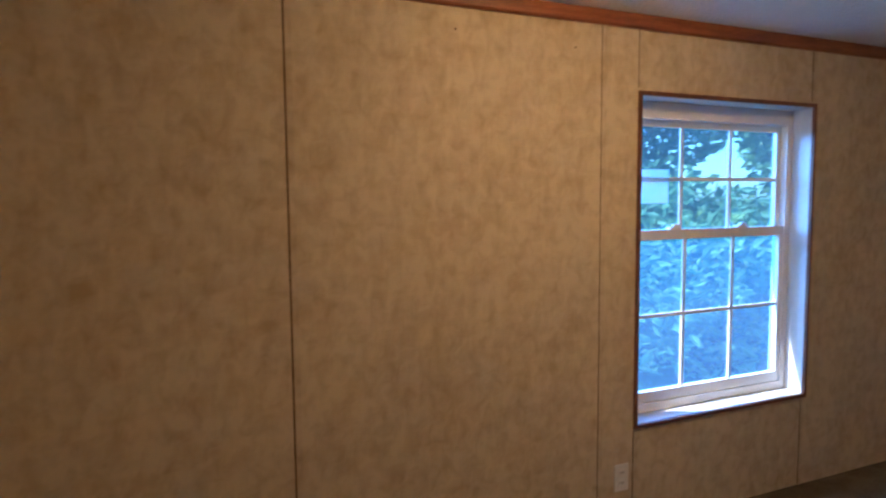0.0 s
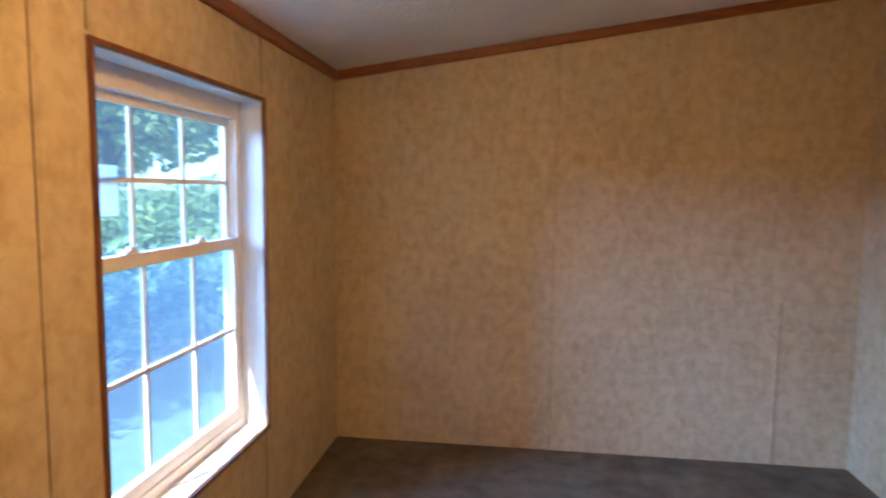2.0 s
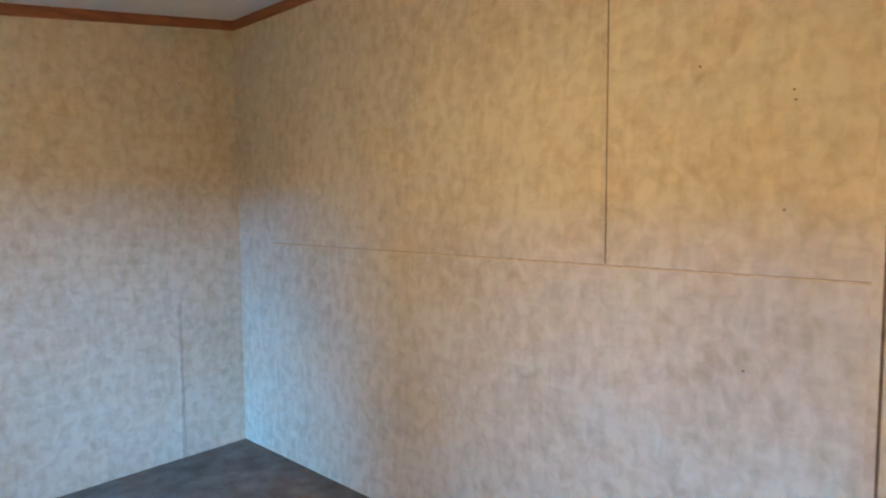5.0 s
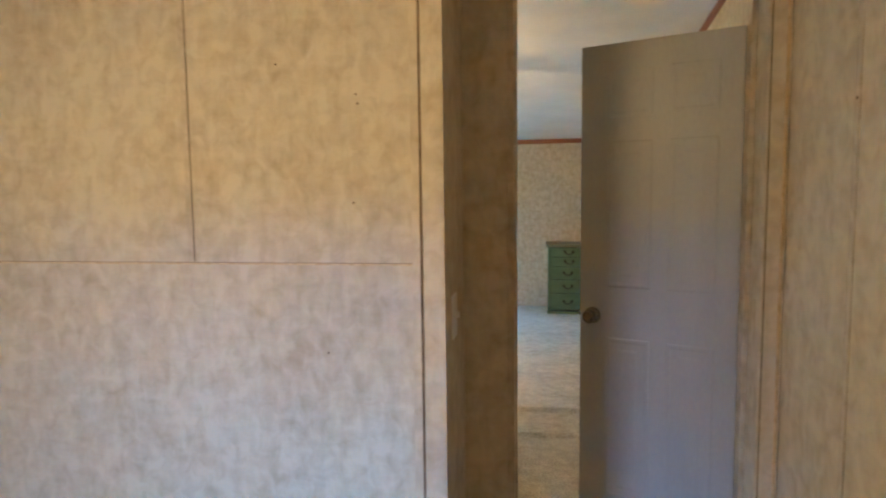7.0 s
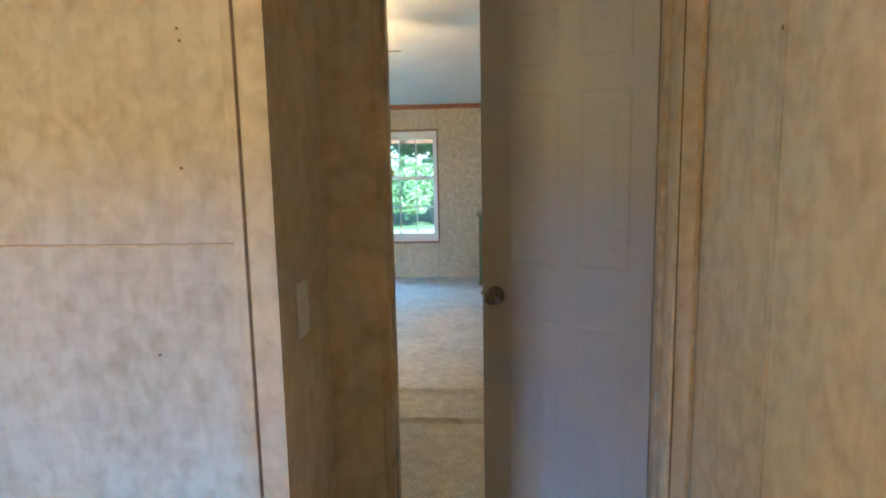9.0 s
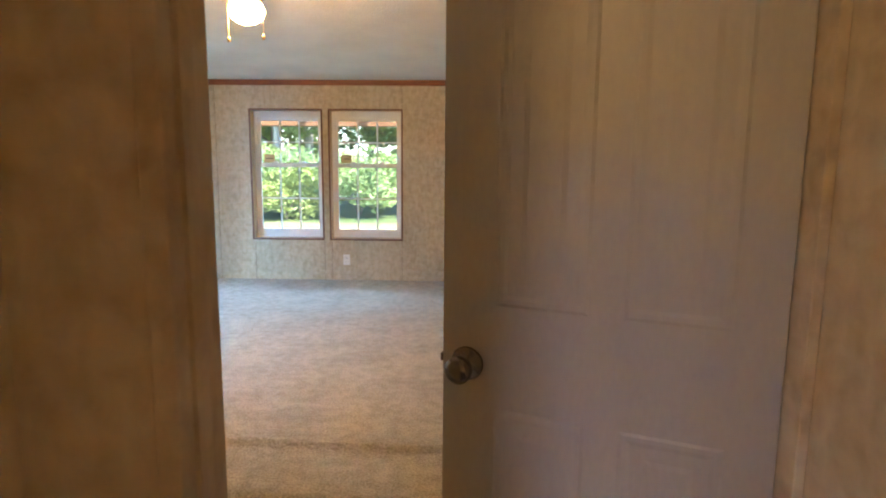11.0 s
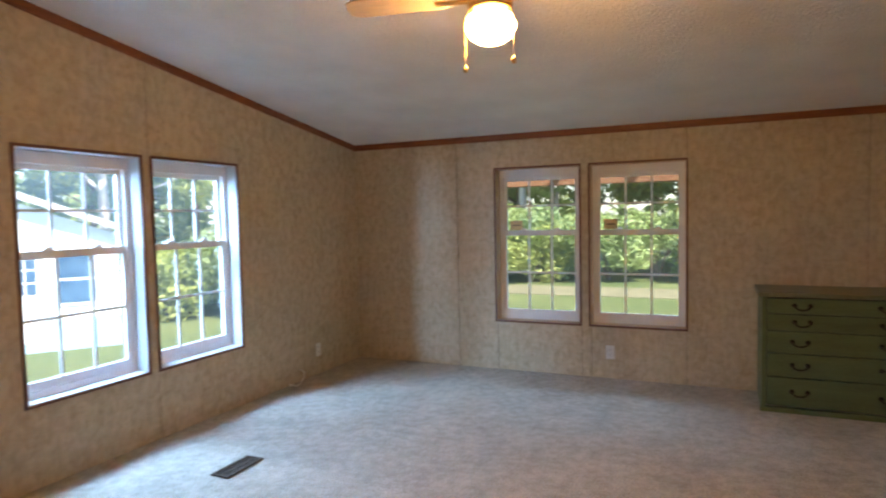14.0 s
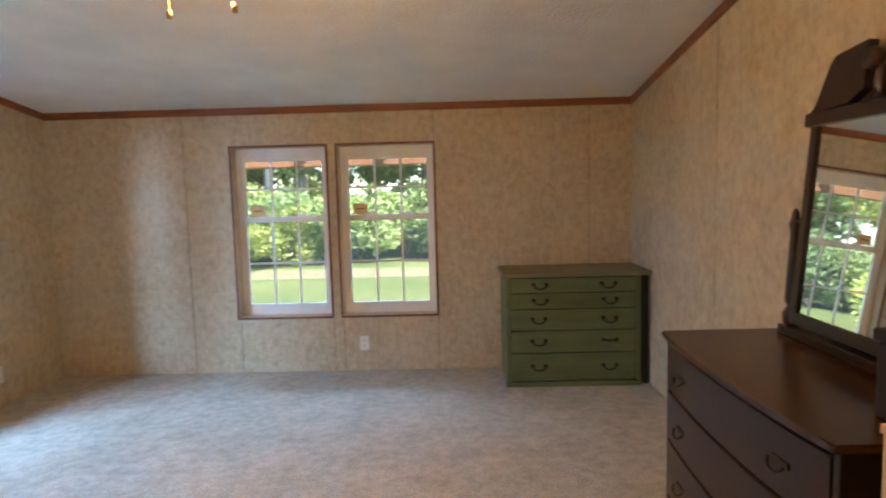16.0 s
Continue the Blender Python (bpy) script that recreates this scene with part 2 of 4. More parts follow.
SUNLIT_STRIP = material("sunlit_strip_colour", (0.12, 0.112, 0.065), (0.19, 0.175, 0.105), 0.95, 2, fine=40, fine_mix=0.5, bump=0.5, specular=0.1)
LEAF = leafy("leaf_green", (0.20, 0.28, 0.10), (0.46, 0.53, 0.22), 0.25)
LEAF2 = leafy("leaf_yellow_green", (0.27, 0.35, 0.09), (0.58, 0.60, 0.19), 0.2)
LEAF3 = leafy("leaf_dark_green", (0.13, 0.205, 0.085), (0.33, 0.42, 0.19), 0.2)
BARK = material("grey_brown_bark", (0.10, 0.075, 0.055), (0.26, 0.21, 0.165), 0.9, 5, (1, 1, 0.2), 30, 0.5, 0.6)
PALEBARK = material("pale_bark", (0.36, 0.33, 0.29), (0.60, 0.57, 0.52), 0.85, 5, (1, 1, 0.3), 30, 0.5, 0.4)
CLAP = material("white_clapboard", (0.66, 0.66, 0.65), (0.80, 0.80, 0.79), 0.6, 3, (1, 1, 3), 30, 0.3, 0.05)
BLUEBASE = material("pale_blue_skirting", (0.26, 0.44, 0.58), (0.38, 0.56, 0.70), 0.6, 3, bump=0.05)
ROOFING = material("grey_white_shingles", (0.46, 0.45, 0.44), (0.62, 0.61, 0.60), 0.8, 6, bump=0.2)
BLUEGLASS = material("dark_blue_window", (0.03, 0.07, 0.13), (0.08, 0.15, 0.24), 0.15, 3, bump=0)
SIDING = material("cream_vinyl_siding", (0.58, 0.56, 0.50), (0.68, 0.66, 0.60), 0.6, 3, bump=0.05)
PORCHWOOD = material("red_cedar_beam", (0.29, 0.125, 0.06), (0.45, 0.23, 0.12), 0.6, 5, (0.3, 3, 3), 40, 0.4, 0.1)
LAMPGLASS = glowing("lit_opal_glass", (1.0, 0.51, 0.16), 42.0)
LAMPGLASS_2 = glowing("lit_frosted_dome", (1.0, 0.54, 0.18), 29.0)
MIRROR = bpy.data.materials.new("mirror_glass")
MIRROR.use_nodes = True
mb = MIRROR.node_tree.nodes["Principled BSDF"]
mb.inputs["Metallic"].default_value, mb.inputs["Roughness"].default_value = 1.0, 0.015
mb.inputs["Base Color"].default_value = (0.86, 0.88, 0.87, 1)


# ---- building helpers ----
def mesh_of(name, bm, mat, smooth=False):
    bmesh.ops.recalc_face_normals(bm, faces=bm.faces[:])
    me = bpy.data.meshes.new(name)
    bm.to_mesh(me)
    bm.free()
    for m in (mat if isinstance(mat, (list, tuple)) else [mat]):
        me.materials.append(m)
    if smooth:
        me.polygons.foreach_set("use_smooth", [True] * len(me.polygons))
    return me


def part(name, bm, mat, parent, label="", smooth=False):
    ob = new(name, mesh_of(name, bm, mat, smooth))
    ob.parent = parent
    if label:
        tagged(ob, label)
    return ob


def thing(name, m, label, category, group="", kind=""):
    ob = new(name)
    ob.empty_display_size = 0.1
    ob.matrix_basis = m
    return tagged(ob, label, category, group, kind)


def structure(name, bm, mat, label, category):
    return tagged(new(name, mesh_of(name, bm, mat)), label, category, "", "structure")


def add_box(bm, x0, x1, y0, y1, z0, z1, bevel=0.0):
    vs = [bm.verts.new(p) for p in ((x0, y0, z0), (x1, y0, z0), (x1, y1, z0), (x0, y1, z0), (x0, y0, z1), (x1, y0, z1), (x1, y1, z1), (x0, y1, z1))]
    fs = [bm.faces.new([vs[i] for i in q]) for q in ((0, 3, 2, 1), (4, 5, 6, 7), (0, 1, 5, 4), (1, 2, 6, 5), (2, 3, 7, 6), (3, 0, 4, 7))]
    if bevel:
        es = list({e for f in fs for e in f.edges})
        bmesh.ops.bevel(bm, geom=es, offset=bevel, segments=2, profile=0.6, affect="EDGES")
    return bm


def box(x0, x1, y0, y1, z0, z1, bevel=0.0):
    return add_box(bmesh.new(), x0, x1, y0, y1, z0, z1, bevel)


def lathe(profile, steps=24, m=Matrix.Identity(4), bm=None):
    """A turned shape from (radius, height) pairs."""
    bm = bm or bmesh.new()
    rings = []
    for r, z in profile:
        rings.append([bm.verts.new(m @ Vector((r * math.cos(a), r * math.sin(a), z))) for a in [2 * math.pi * i / steps for i in range(steps)]])
    for a, b in zip(rings, rings[1:]):
        for i in range(steps):
            bm.faces.new((a[i], a[(i + 1) % steps], b[(i + 1) % steps], b[i]))
    bm.faces.new(rings[0][::-1]), bm.faces.new(rings[-1])
    return bm


def tube(points, radius, steps=8, bm=None):
    bm = bm or bmesh.new()
    pts = [Vector(p) for p in points]
    rings = []
    for i, p in enumerate(pts):
        d = (pts[min(i + 1, len(pts) - 1)] - pts[max(i - 1, 0)]).normalized()
        side = d.cross(Vector((0.31, 0.17, 0.93))).normalized()
        up = d.cross(side)
        r = radius[i] if isinstance(radius, (list, tuple)) else radius
        rings.append([bm.verts.new(p + r * (math.cos(a) * side + math.sin(a) * up)) for a in [2 * math.pi * k / steps for k in range(steps)]])
    for a, b in zip(rings, rings[1:]):
        for i in range(steps):
            bm.faces.new((a[i], a[(i + 1) % steps], b[(i + 1) % steps], b[i]))
    bm.faces.new(rings[0][::-1]), bm.faces.new(rings[-1])
    return bm


def wall_with_openings(axis, p0, p1, u_ends, openings, top, extra=()):
    """A solid wall that runs along axis ('x' or 'y'), between p0 and p1 across, with openings (u0, u1, z0, z1) through it."""
    us = sorted({*u_ends, *extra, *[u for o in openings for u in o[:2]]})
    zs = sorted({0.0, *[z for o in openings for z in o[2:]]}) + [99.0]
    bm, made = bmesh.new(), {}

    def v(i, k, s):
        if (i, k, s) not in made:
            u, z = us[i], zs[k]
            z = top(u) if z > 90 else z
            p = p1 if s else p0
            made[i, k, s] = bm.verts.new((u, p, z) if axis == "x" else (p, u, z))
        return made[i, k, s]

    def solid(i, k):
        if not (0 <= i < len(us) - 1 and 0 <= k < len(zs) - 1):
            return False
        cu, cz = (us[i] + us[i + 1]) / 2, (zs[k] + min(zs[k + 1], 50)) / 2
        return not any(o[0] < cu < o[1] and o[2] < cz < o[3] for o in openings)

    for i in range(len(us) - 1):
        for k in range(len(zs) - 1):
            if not solid(i, k):
                continue
            for s in (0, 1):
                bm.faces.new((v(i, k, s), v(i + 1, k, s), v(i + 1, k + 1, s), v(i, k + 1, s)))
            for di, dk, e in ((-1, 0, ((i, k), (i, k + 1))), (1, 0, ((i + 1, k), (i + 1, k + 1))), (0, -1, ((i, k), (i + 1, k))), (0, 1, ((i, k + 1), (i + 1, k + 1)))):
                if not solid(i + di, k + dk):
                    (a, b), (c, d) = e
                    bm.faces.new((v(a, b, 0), v(c, d, 0), v(c, d, 1), v(a, b, 1)))
    return bm


# ---- shell of the house ----
XE = 4.648
WALL = 0.15
FARWIN = ((1.473, 2.242), (2.318, 3.095))
LEFTWIN = ((-3.287, -2.515), (-2.44, -1.668))
BACKWIN = (0.985, 2.008)
WZ0, WZ1 = 0.447, 1.828


def high(y):
    return ceil_z(y) + 0.02


wall_far = structure("wall_north", wall_with_openings("x", 0.0, WALL, (-WALL, XE + 0.1), [(a, b, WZ0, WZ1) for a, b in FARWIN], lambda u: SIDE + 0.03), PAPER,
                     "tan mottled vinyl-papered wall with a pair of windows", "wall")
wall_back = structure("wall_south", wall_with_openings("x", -DEPTH - WALL, -DEPTH, (-WALL, XE + 0.1), [(*BACKWIN, WZ0, WZ1)], lambda u: SIDE + 0.03), PAPER,
                      "tan mottled vinyl-papered wall with a single window", "wall")
wall_left = structure("wall_west", wall_with_openings("y", -WALL, 0.0, (-DEPTH, 0.0), [(a, b, WZ0, WZ1) for a, b in LEFTWIN], high, (RIDGE,)), PAPER,
                      "tan mottled vinyl-papered end wall with a pair of windows", "wall")
wall_right = structure("wall_east", wall_with_openings("y", XE, XE + 0.1, (-5.60, 0.0), [], high, (RIDGE,)), PAPER,
                       "tan mottled vinyl-papered side wall of the large room", "wall")
wall_right_small = structure("wall_east_small_room", wall_with_openings("y", 4.25, 4.35, (-DEPTH, -5.60), [], high), PAPER,
                             "tan streaked vinyl-papered side wall of the small room", "wall")
wall_mid = structure("wall_middle", wall_with_openings("x", -6.10, -5.91, (0.0, 3.205), [], lambda u: high(-5.95)), PAPER,
                     "tan mottled papered wall with a level joint and an upright joint", "wall")
wall_stub = structure("wall_stub", wall_with_openings("y", 3.205, 3.29, (-6.39, -5.91), [], high), PAPER, "short papered partition end beside the doorway", "wall")
wall_stub_right = structure("wall_stub_right", wall_with_openings("x", -5.70, -5.60, (4.35, XE + 0.1), [], lambda u: high(-5.62)), PAPER, "papered wall beyond the door hinges", "wall")
DOOR_TOP = 2.08
wall_door = structure("wall_door", wall_with_openings("x", -6.01, -5.91, (3.29, 4.25), [(3.43, 4.251, -0.01, DOOR_TOP)], lambda u: high(-5.97)), PAPER, "narrow papered wall round a doorway", "wall")

bm = bmesh.new()
for za, zb in ((0.0, 0.16),):
    ys = [0.45, 0.0, RIDGE, -DEPTH, -DEPTH - 0.45]
    zs = [SIDE - 0.0635, SIDE, ceil_z(RIDGE), SIDE, SIDE - 0.0635]
    low = [[bm.verts.new((x, y, z)) for y, z in zip(ys, zs)] for x in (-0.45, 5.4)]
    upp = [[bm.verts.new((x, y, z + 0.16)) for y, z in zip(ys, zs)] for x in (-0.45, 5.4)]
    for i in range(4):
        bm.faces.new((low[0][i], low[0][i + 1], low[1][i + 1], low[1][i]))
        bm.faces.new((upp[0][i], upp[0][i + 1], upp[1][i + 1], upp[1][i]))
        for s in (0, 1):
            bm.faces.new((low[s][i], low[s][i + 1], upp[s][i + 1], upp[s][i]))
    for i in (0, 4):
        bm.faces.new((low[0][i], low[1][i], upp[1][i], upp[0][i]))
ceiling = structure("ceiling", bm, STIPPLE, "white stippled ceiling vaulted to a ridge", "ceiling")


def carpet_mesh(x0, x1, y0, y1, step, height):
    nx, ny = int((x1 - x0) / step) + 1, int((y1 - y0) / step) + 1
    vs, fs = [], []
    for j in range(ny + 1):
        for i in range(nx + 1):
            x, y = x0 + (x1 - x0) * i / nx, y0 + (y1 - y0) * j / ny
            vs.append((x, y, height(x, y)))
    for j in range(ny):
        for i in range(nx):
            a = j * (nx + 1) + i
            fs.append((a, a + 1, a + nx + 2, a + nx + 1))
    me = bpy.data.meshes.new("carpet")
    me.from_pydata(vs, [], fs)
    me.polygons.foreach_set("use_smooth", [True] * len(me.polygons))
    return me


def carpet_height(x, y):
    h = 0.003 * noise.noise(Vector((x * 2.2, y * 2.2, 0)))
    for yr, xa, xb, amp, wob in ((-3.89, 1.2, 4.3, 0.030, 0.03), (-4.33, 2.2, 4.5, 0.026, 0.02)):
        yc = yr + wob * noise.noise(Vector((x * 1.3, yr, 3)))
        inside = max(0.0, min(1.0, (x - xa) * 2, (xb - x) * 4))
        h += amp * inside * math.exp(-((y - yc) / 0.018) ** 2)
    return h


floor_me = carpet_mesh(0, XE, -5.97, 0, 0.018, carpet_height)
floor_me.materials.append(CARPET)
floor = tagged(new("floor", floor_me), "beige cut-pile carpet with stretched ridges and footmarks", "carpet", "", "structure")
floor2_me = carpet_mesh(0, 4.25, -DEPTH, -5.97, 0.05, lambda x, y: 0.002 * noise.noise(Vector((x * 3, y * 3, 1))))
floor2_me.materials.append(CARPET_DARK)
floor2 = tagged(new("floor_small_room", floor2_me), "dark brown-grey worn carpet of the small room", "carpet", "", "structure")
slab = structure("floor_slab", box(-0.16, XE + 0.12, -DEPTH - 0.16, 0.16, -0.35, -0.012), GROOVE, "dark floor deck under the carpet", "floor")


# battens and joints on the walls
def strip(wall, side, u0, u1, z0, z1, proud, mat, name="batten"):
    """A thin strip on a wall's room face. side: ('y', face, sign) for a wall along x, ('x', face, sign) for one along y."""
    ax, face, sign = side
    p, q = sorted((face - 0.002 * sign, face + proud * sign))
    bm = box(u0, u1, p, q, z0, z1) if ax == "y" else box(p, q, u0, u1, z0, z1)
    return part(name, bm, mat, wall)


def joint(wall, side, u, z0, z1, dark=0.0022):
    strip(wall, side, u - 0.010, u + 0.010, z0, z1, 0.0035, PAPER_BATTEN)
    if dark:
        strip(wall, side, u + 0.010, u + 0.010 + dark, z0, z1, 0.002, GROOVE, "joint")


BACK, LEFT, MID, FAR, RIGHT = ("y", -DEPTH, 1), ("x", 0.0, 1), ("y", -6.10, -1), ("y", 0.0, -1), ("x", XE, -1)
joint(wall_back, BACK, 3.397, 0.0, SIDE - 0.05, 0.007)
joint(wall_back, BACK, 2.185, 0.0, SIDE - 0.05, 0.002)
for u in (BACKWIN[1] - 0.004, BACKWIN[0] + 0.01):
    joint(wall_back, BACK, u, WZ1 + 0.02, SIDE - 0.05)
    joint(wall_back, BACK, u, 0.0, WZ0 - 0.02)
joint(wall_left, LEFT, -7.69, 0.0, ceil_z(-7.69) - 0.05, 0.0008)
joint(wall_left, LEFT, -6.49, 0.0, 0.9)
joint(wall_mid, MID, 2.405, 1.235, ceil_z(-6.1) - 0.05, 0.003)
strip(wall_mid, MID, 0.35, 3.20, 1.2245, 1.2305, 0.003, OCHRE, "level_joint")
strip(wall_mid, MID, 0.35, 3.20, 1.2305, 1.232, 0.002, GROOVE, "joint")
strip(wall_stub, ("y", -6.39, -1), 3.227, 3.233, 0.0, ceil_z(-6.39) - 0.05, 0.002, GROOVE, "joint")
for u in (1.094, 4.302):
    joint(wall_far, FAR, u, 0.0, SIDE - 0.05)
joint(wall_far, FAR, 3.085, WZ1 + 0.02, SIDE - 0.05)
for u in (1.48, 2.242, 2.322, 3.085):
    joint(wall_far, FAR, u, 0.0, WZ0 - 0.02)
joint(wall_left, LEFT, -3.62, 0.0, ceil_z(-3.62) - 0.05, 0.006)
joint(wall_left, LEFT, -2.45, 0.0, WZ0 - 0.02)
joint(wall_left, LEFT, -2.46, WZ1 + 0.02, ceil_z(-2.46) - 0.05)
joint(wall_right, RIGHT, -1.55, 0.0, ceil_z(-1.55) - 0.05)
joint(wall_right_small, ("x", 4.25, -1), -6.38, 0.0, ceil_z(-6.42) - 0.02, 0.004)



# crown trim
def trim_run(name, label, points):
    """A stained strip 5.5 cm high under the ceiling, along two or more points (x, y), set off to the room by (nx, ny)."""
    bm = bmesh.new()
    for (x0, y0), (x1, y1), (nx, ny) in points:
        ring = []
        for x, y in ((x0, y0), (x1, y1)):
            z = ceil_z(y) + 0.004
            ring.append([bm.verts.new(p) for p in ((x - 0.002 * nx, y - 0.002 * ny, z - 0.058), (x + 0.010 * nx, y + 0.010 * ny, z - 0.058), (x + 0.016 * nx, y + 0.016 * ny, z - 0.050),
                                                   (x + 0.016 * nx, y + 0.016 * ny, z), (x - 0.002 * nx, y - 0.002 * ny, z))])
        for i in range(5):
            bm.faces.new((ring[0][i], ring[0][(i + 1) % 5], ring[1][(i + 1) % 5], ring[1][i]))
        bm.faces.new(ring[0]), bm.faces.new(ring[1][::-1])
    return structure(name, bm, STAIN, label, "trim")


CROWN = "reddish-brown stained wooden crown trim under the ceiling"
trim_run("trim_north", CROWN, [((0, 0), (XE, 0), (0, -1))])
trim_run("trim_south", CROWN, [((0, -DEPTH), (4.25, -DEPTH), (0, 1))])
trim_run("trim_west", CROWN, [((0, -0.016), (0, RIDGE), (1, 0)), ((0, RIDGE), (0, -5.91), (1, 0))])
trim_run("trim_west_small_room", CROWN, [((0, -6.10), (0, -DEPTH + 0.016), (1, 0))])
trim_run("trim_east", CROWN, [((XE, -0.016), (XE, RIDGE), (-1, 0)), ((XE, RIDGE), (XE, -5.60), (-1, 0))])
trim_run("trim_middle", CROWN, [((0.016, -6.10), (3.205, -6.10), (0, -1))])


# ---- windows ----
def window(name, m, w, sticker, label):
    """A double-hung window in its opening. Local x runs along the wall from the opening's middle, y outward, z up from the opening's bottom."""
    h = WZ1 - WZ0
    win = thing(name, m, label, "window", "", "structure")
    a = w / 2
    c = 0.016

    def ring(x0, x1, y0, y1, z0, z1, side, top, bottom):
        bm = bmesh.new()
        add_box(bm, x0, x0 + side, y0, y1, z0 + bottom, z1 - top)
        add_box(bm, x1 - side, x1, y0, y1, z0 + bottom, z1 - top)
        add_box(bm, x0, x1, y0, y1, z1 - top, z1)
        add_box(bm, x0, x1, y0, y1, z0, z0 + bottom)
        return bm

    part("window_casing", ring(-a - 0.008, a + 0.008, -0.009, 0.004, -0.008, h + 0.008, c, c, c), CASING, win, "thin dark brown casing strip")
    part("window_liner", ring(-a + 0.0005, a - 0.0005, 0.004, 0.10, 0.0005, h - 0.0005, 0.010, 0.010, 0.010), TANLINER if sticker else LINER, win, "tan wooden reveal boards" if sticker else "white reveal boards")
    part("window_frame", ring(-a + 0.004, a - 0.004, 0.10, 0.165, 0.004, h - 0.004, 0.040, 0.078, 0.045), VINYL, win)
    zm = 1.243 - WZ0
    if sticker is None:
        part("insect_screen", box(-a + 0.044, a - 0.044, 0.150, 0.1512, 0.046, zm - 0.022), SCREEN, win, "fine grey insect screen over the lower sash")
    for nm, x0, x1, y0, y1, z0, z1, sd, tp, bt in (("upper_sash", -a + 0.044, a - 0.044, 0.135, 0.160, zm - 0.02, h - 0.082, 0.026, 0.03, 0.038),
                                                   ("lower_sash", -a + 0.030, a - 0.030, 0.105, 0.132, 0.046, zm + 0.022, 0.040, 0.044, 0.052)):
        sash = part(nm, ring(x0, x1, y0, y1, z0, z1, sd, tp, bt), VINYL, win)
        gx0, gx1, gz0, gz1 = x0 + sd, x1 - sd, z0 + bt, z1 - tp
        ym = (y0 + y1) / 2
        pane = part("pane", box(gx0 - 0.004, gx1 + 0.004, ym + 0.006, ym + 0.010, gz0 - 0.004, gz1 + 0.004), BLUE_CAST_GLASS if sticker is None else GLASS, sash)
        pane.visible_shadow = False
        for k in (1, 2):
            x = gx0 + (gx1 - gx0) * k / 3
            part("muntin", box(x - 0.008, x + 0.008, ym - 0.005, ym + 0.005, gz0, gz1), VINYL, sash)
        zc = (gz0 + gz1) / 2
        part("muntin", box(gx0, gx1, ym - 0.0065, ym + 0.0035, zc - 0.008, zc + 0.008), VINYL, sash)
        if nm == "lower_sash":
            for x in (-w * 0.2, w * 0.2):
                lk = box(x - 0.03, x + 0.03, y0 + 0.004, y1 + 0.01, z1, z1 + 0.010, 0.003)
                add_box(lk, x - 0.012, x + 0.022, y0 + 0.006, y1 - 0.004, z1 + 0.010, z1 + 0.022, 0.003)
                part("sash_lock", lk, VINYL, sash)
        elif sticker:
            sx = gx0 + 0.03
            lb = part("paper_label", box(sx, sx + 0.115, ym - 0.0105, ym - 0.0085, gz0 + 0.01, gz0 + 0.095), STICKER, sash, "tan paper label with a dark line")
            part("printed_bar", box(sx + 0.02, sx + 0.095, ym - 0.0125, ym - 0.0105, gz0 + 0.047, gz0 + 0.057), INK, lb)
        else:
            sx = gx0 + 0.075
            part("paper_label", box(sx - 0.02, sx + 0.14, ym - 0.0105, ym - 0.0085, gz0 + 0.12, gz0 + 0.27), PALESTICKER, sash, "pale blue-white paper label") if sticker is None else None
    return win


WL = "white vinyl double-hung window with divided panes and brown casing"
for i, (a, b) in enumerate(FARWIN):
    window("window_%d" % (i + 1), pose((a + b) / 2, 0, WZ0), b - a, True, WL + ", tan label on the glass")
for i, (a, b) in enumerate(LEFTWIN):
    window("window_%d" % (i + 3), pose(0, (a + b) / 2, WZ0, 0, 0, 90), b - a, False, WL)
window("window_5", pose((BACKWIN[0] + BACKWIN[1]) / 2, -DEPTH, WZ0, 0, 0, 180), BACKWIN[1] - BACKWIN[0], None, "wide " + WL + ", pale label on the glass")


# ---- doorway and door ----
frame_ob = thing("door_frame", pose(0, 0, 0), "plain papered door jamb boards round the doorway", "door frame", "", "structure")
part("jamb", box(3.428, 3.452, -6.016, -5.904, 0, DOOR_TOP, 0.003), PAPER_BATTEN, frame_ob)
part("jamb", box(4.185, 4.2495, -5.985, -5.945, 0, DOOR_TOP, 0.003), PAPER, frame_ob)
part("joint", box(4.192, 4.1945, -5.988, -5.985, 0, DOOR_TOP), GROOVE, frame_ob)
part("batten", box(4.234, 4.242, -5.990, -5.985, 0, DOOR_TOP), OCHRE, frame_ob)
part("hinge_jamb", box(4.232, 4.2495, -5.68, -5.612, 0, DOOR_TOP, 0.003), PAPER_BATTEN, frame_ob)
part("head_jamb", box(3.452, 4.185, -6.016, -5.904, DOOR_TOP - 0.02, DOOR_TOP + 0.001, 0.003), PAPER_BATTEN, frame_ob)
part("door_stop", box(3.452, 3.458, -5.985, -5.955, 0, DOOR_TOP - 0.02), PAPER_BATTEN, frame_ob)

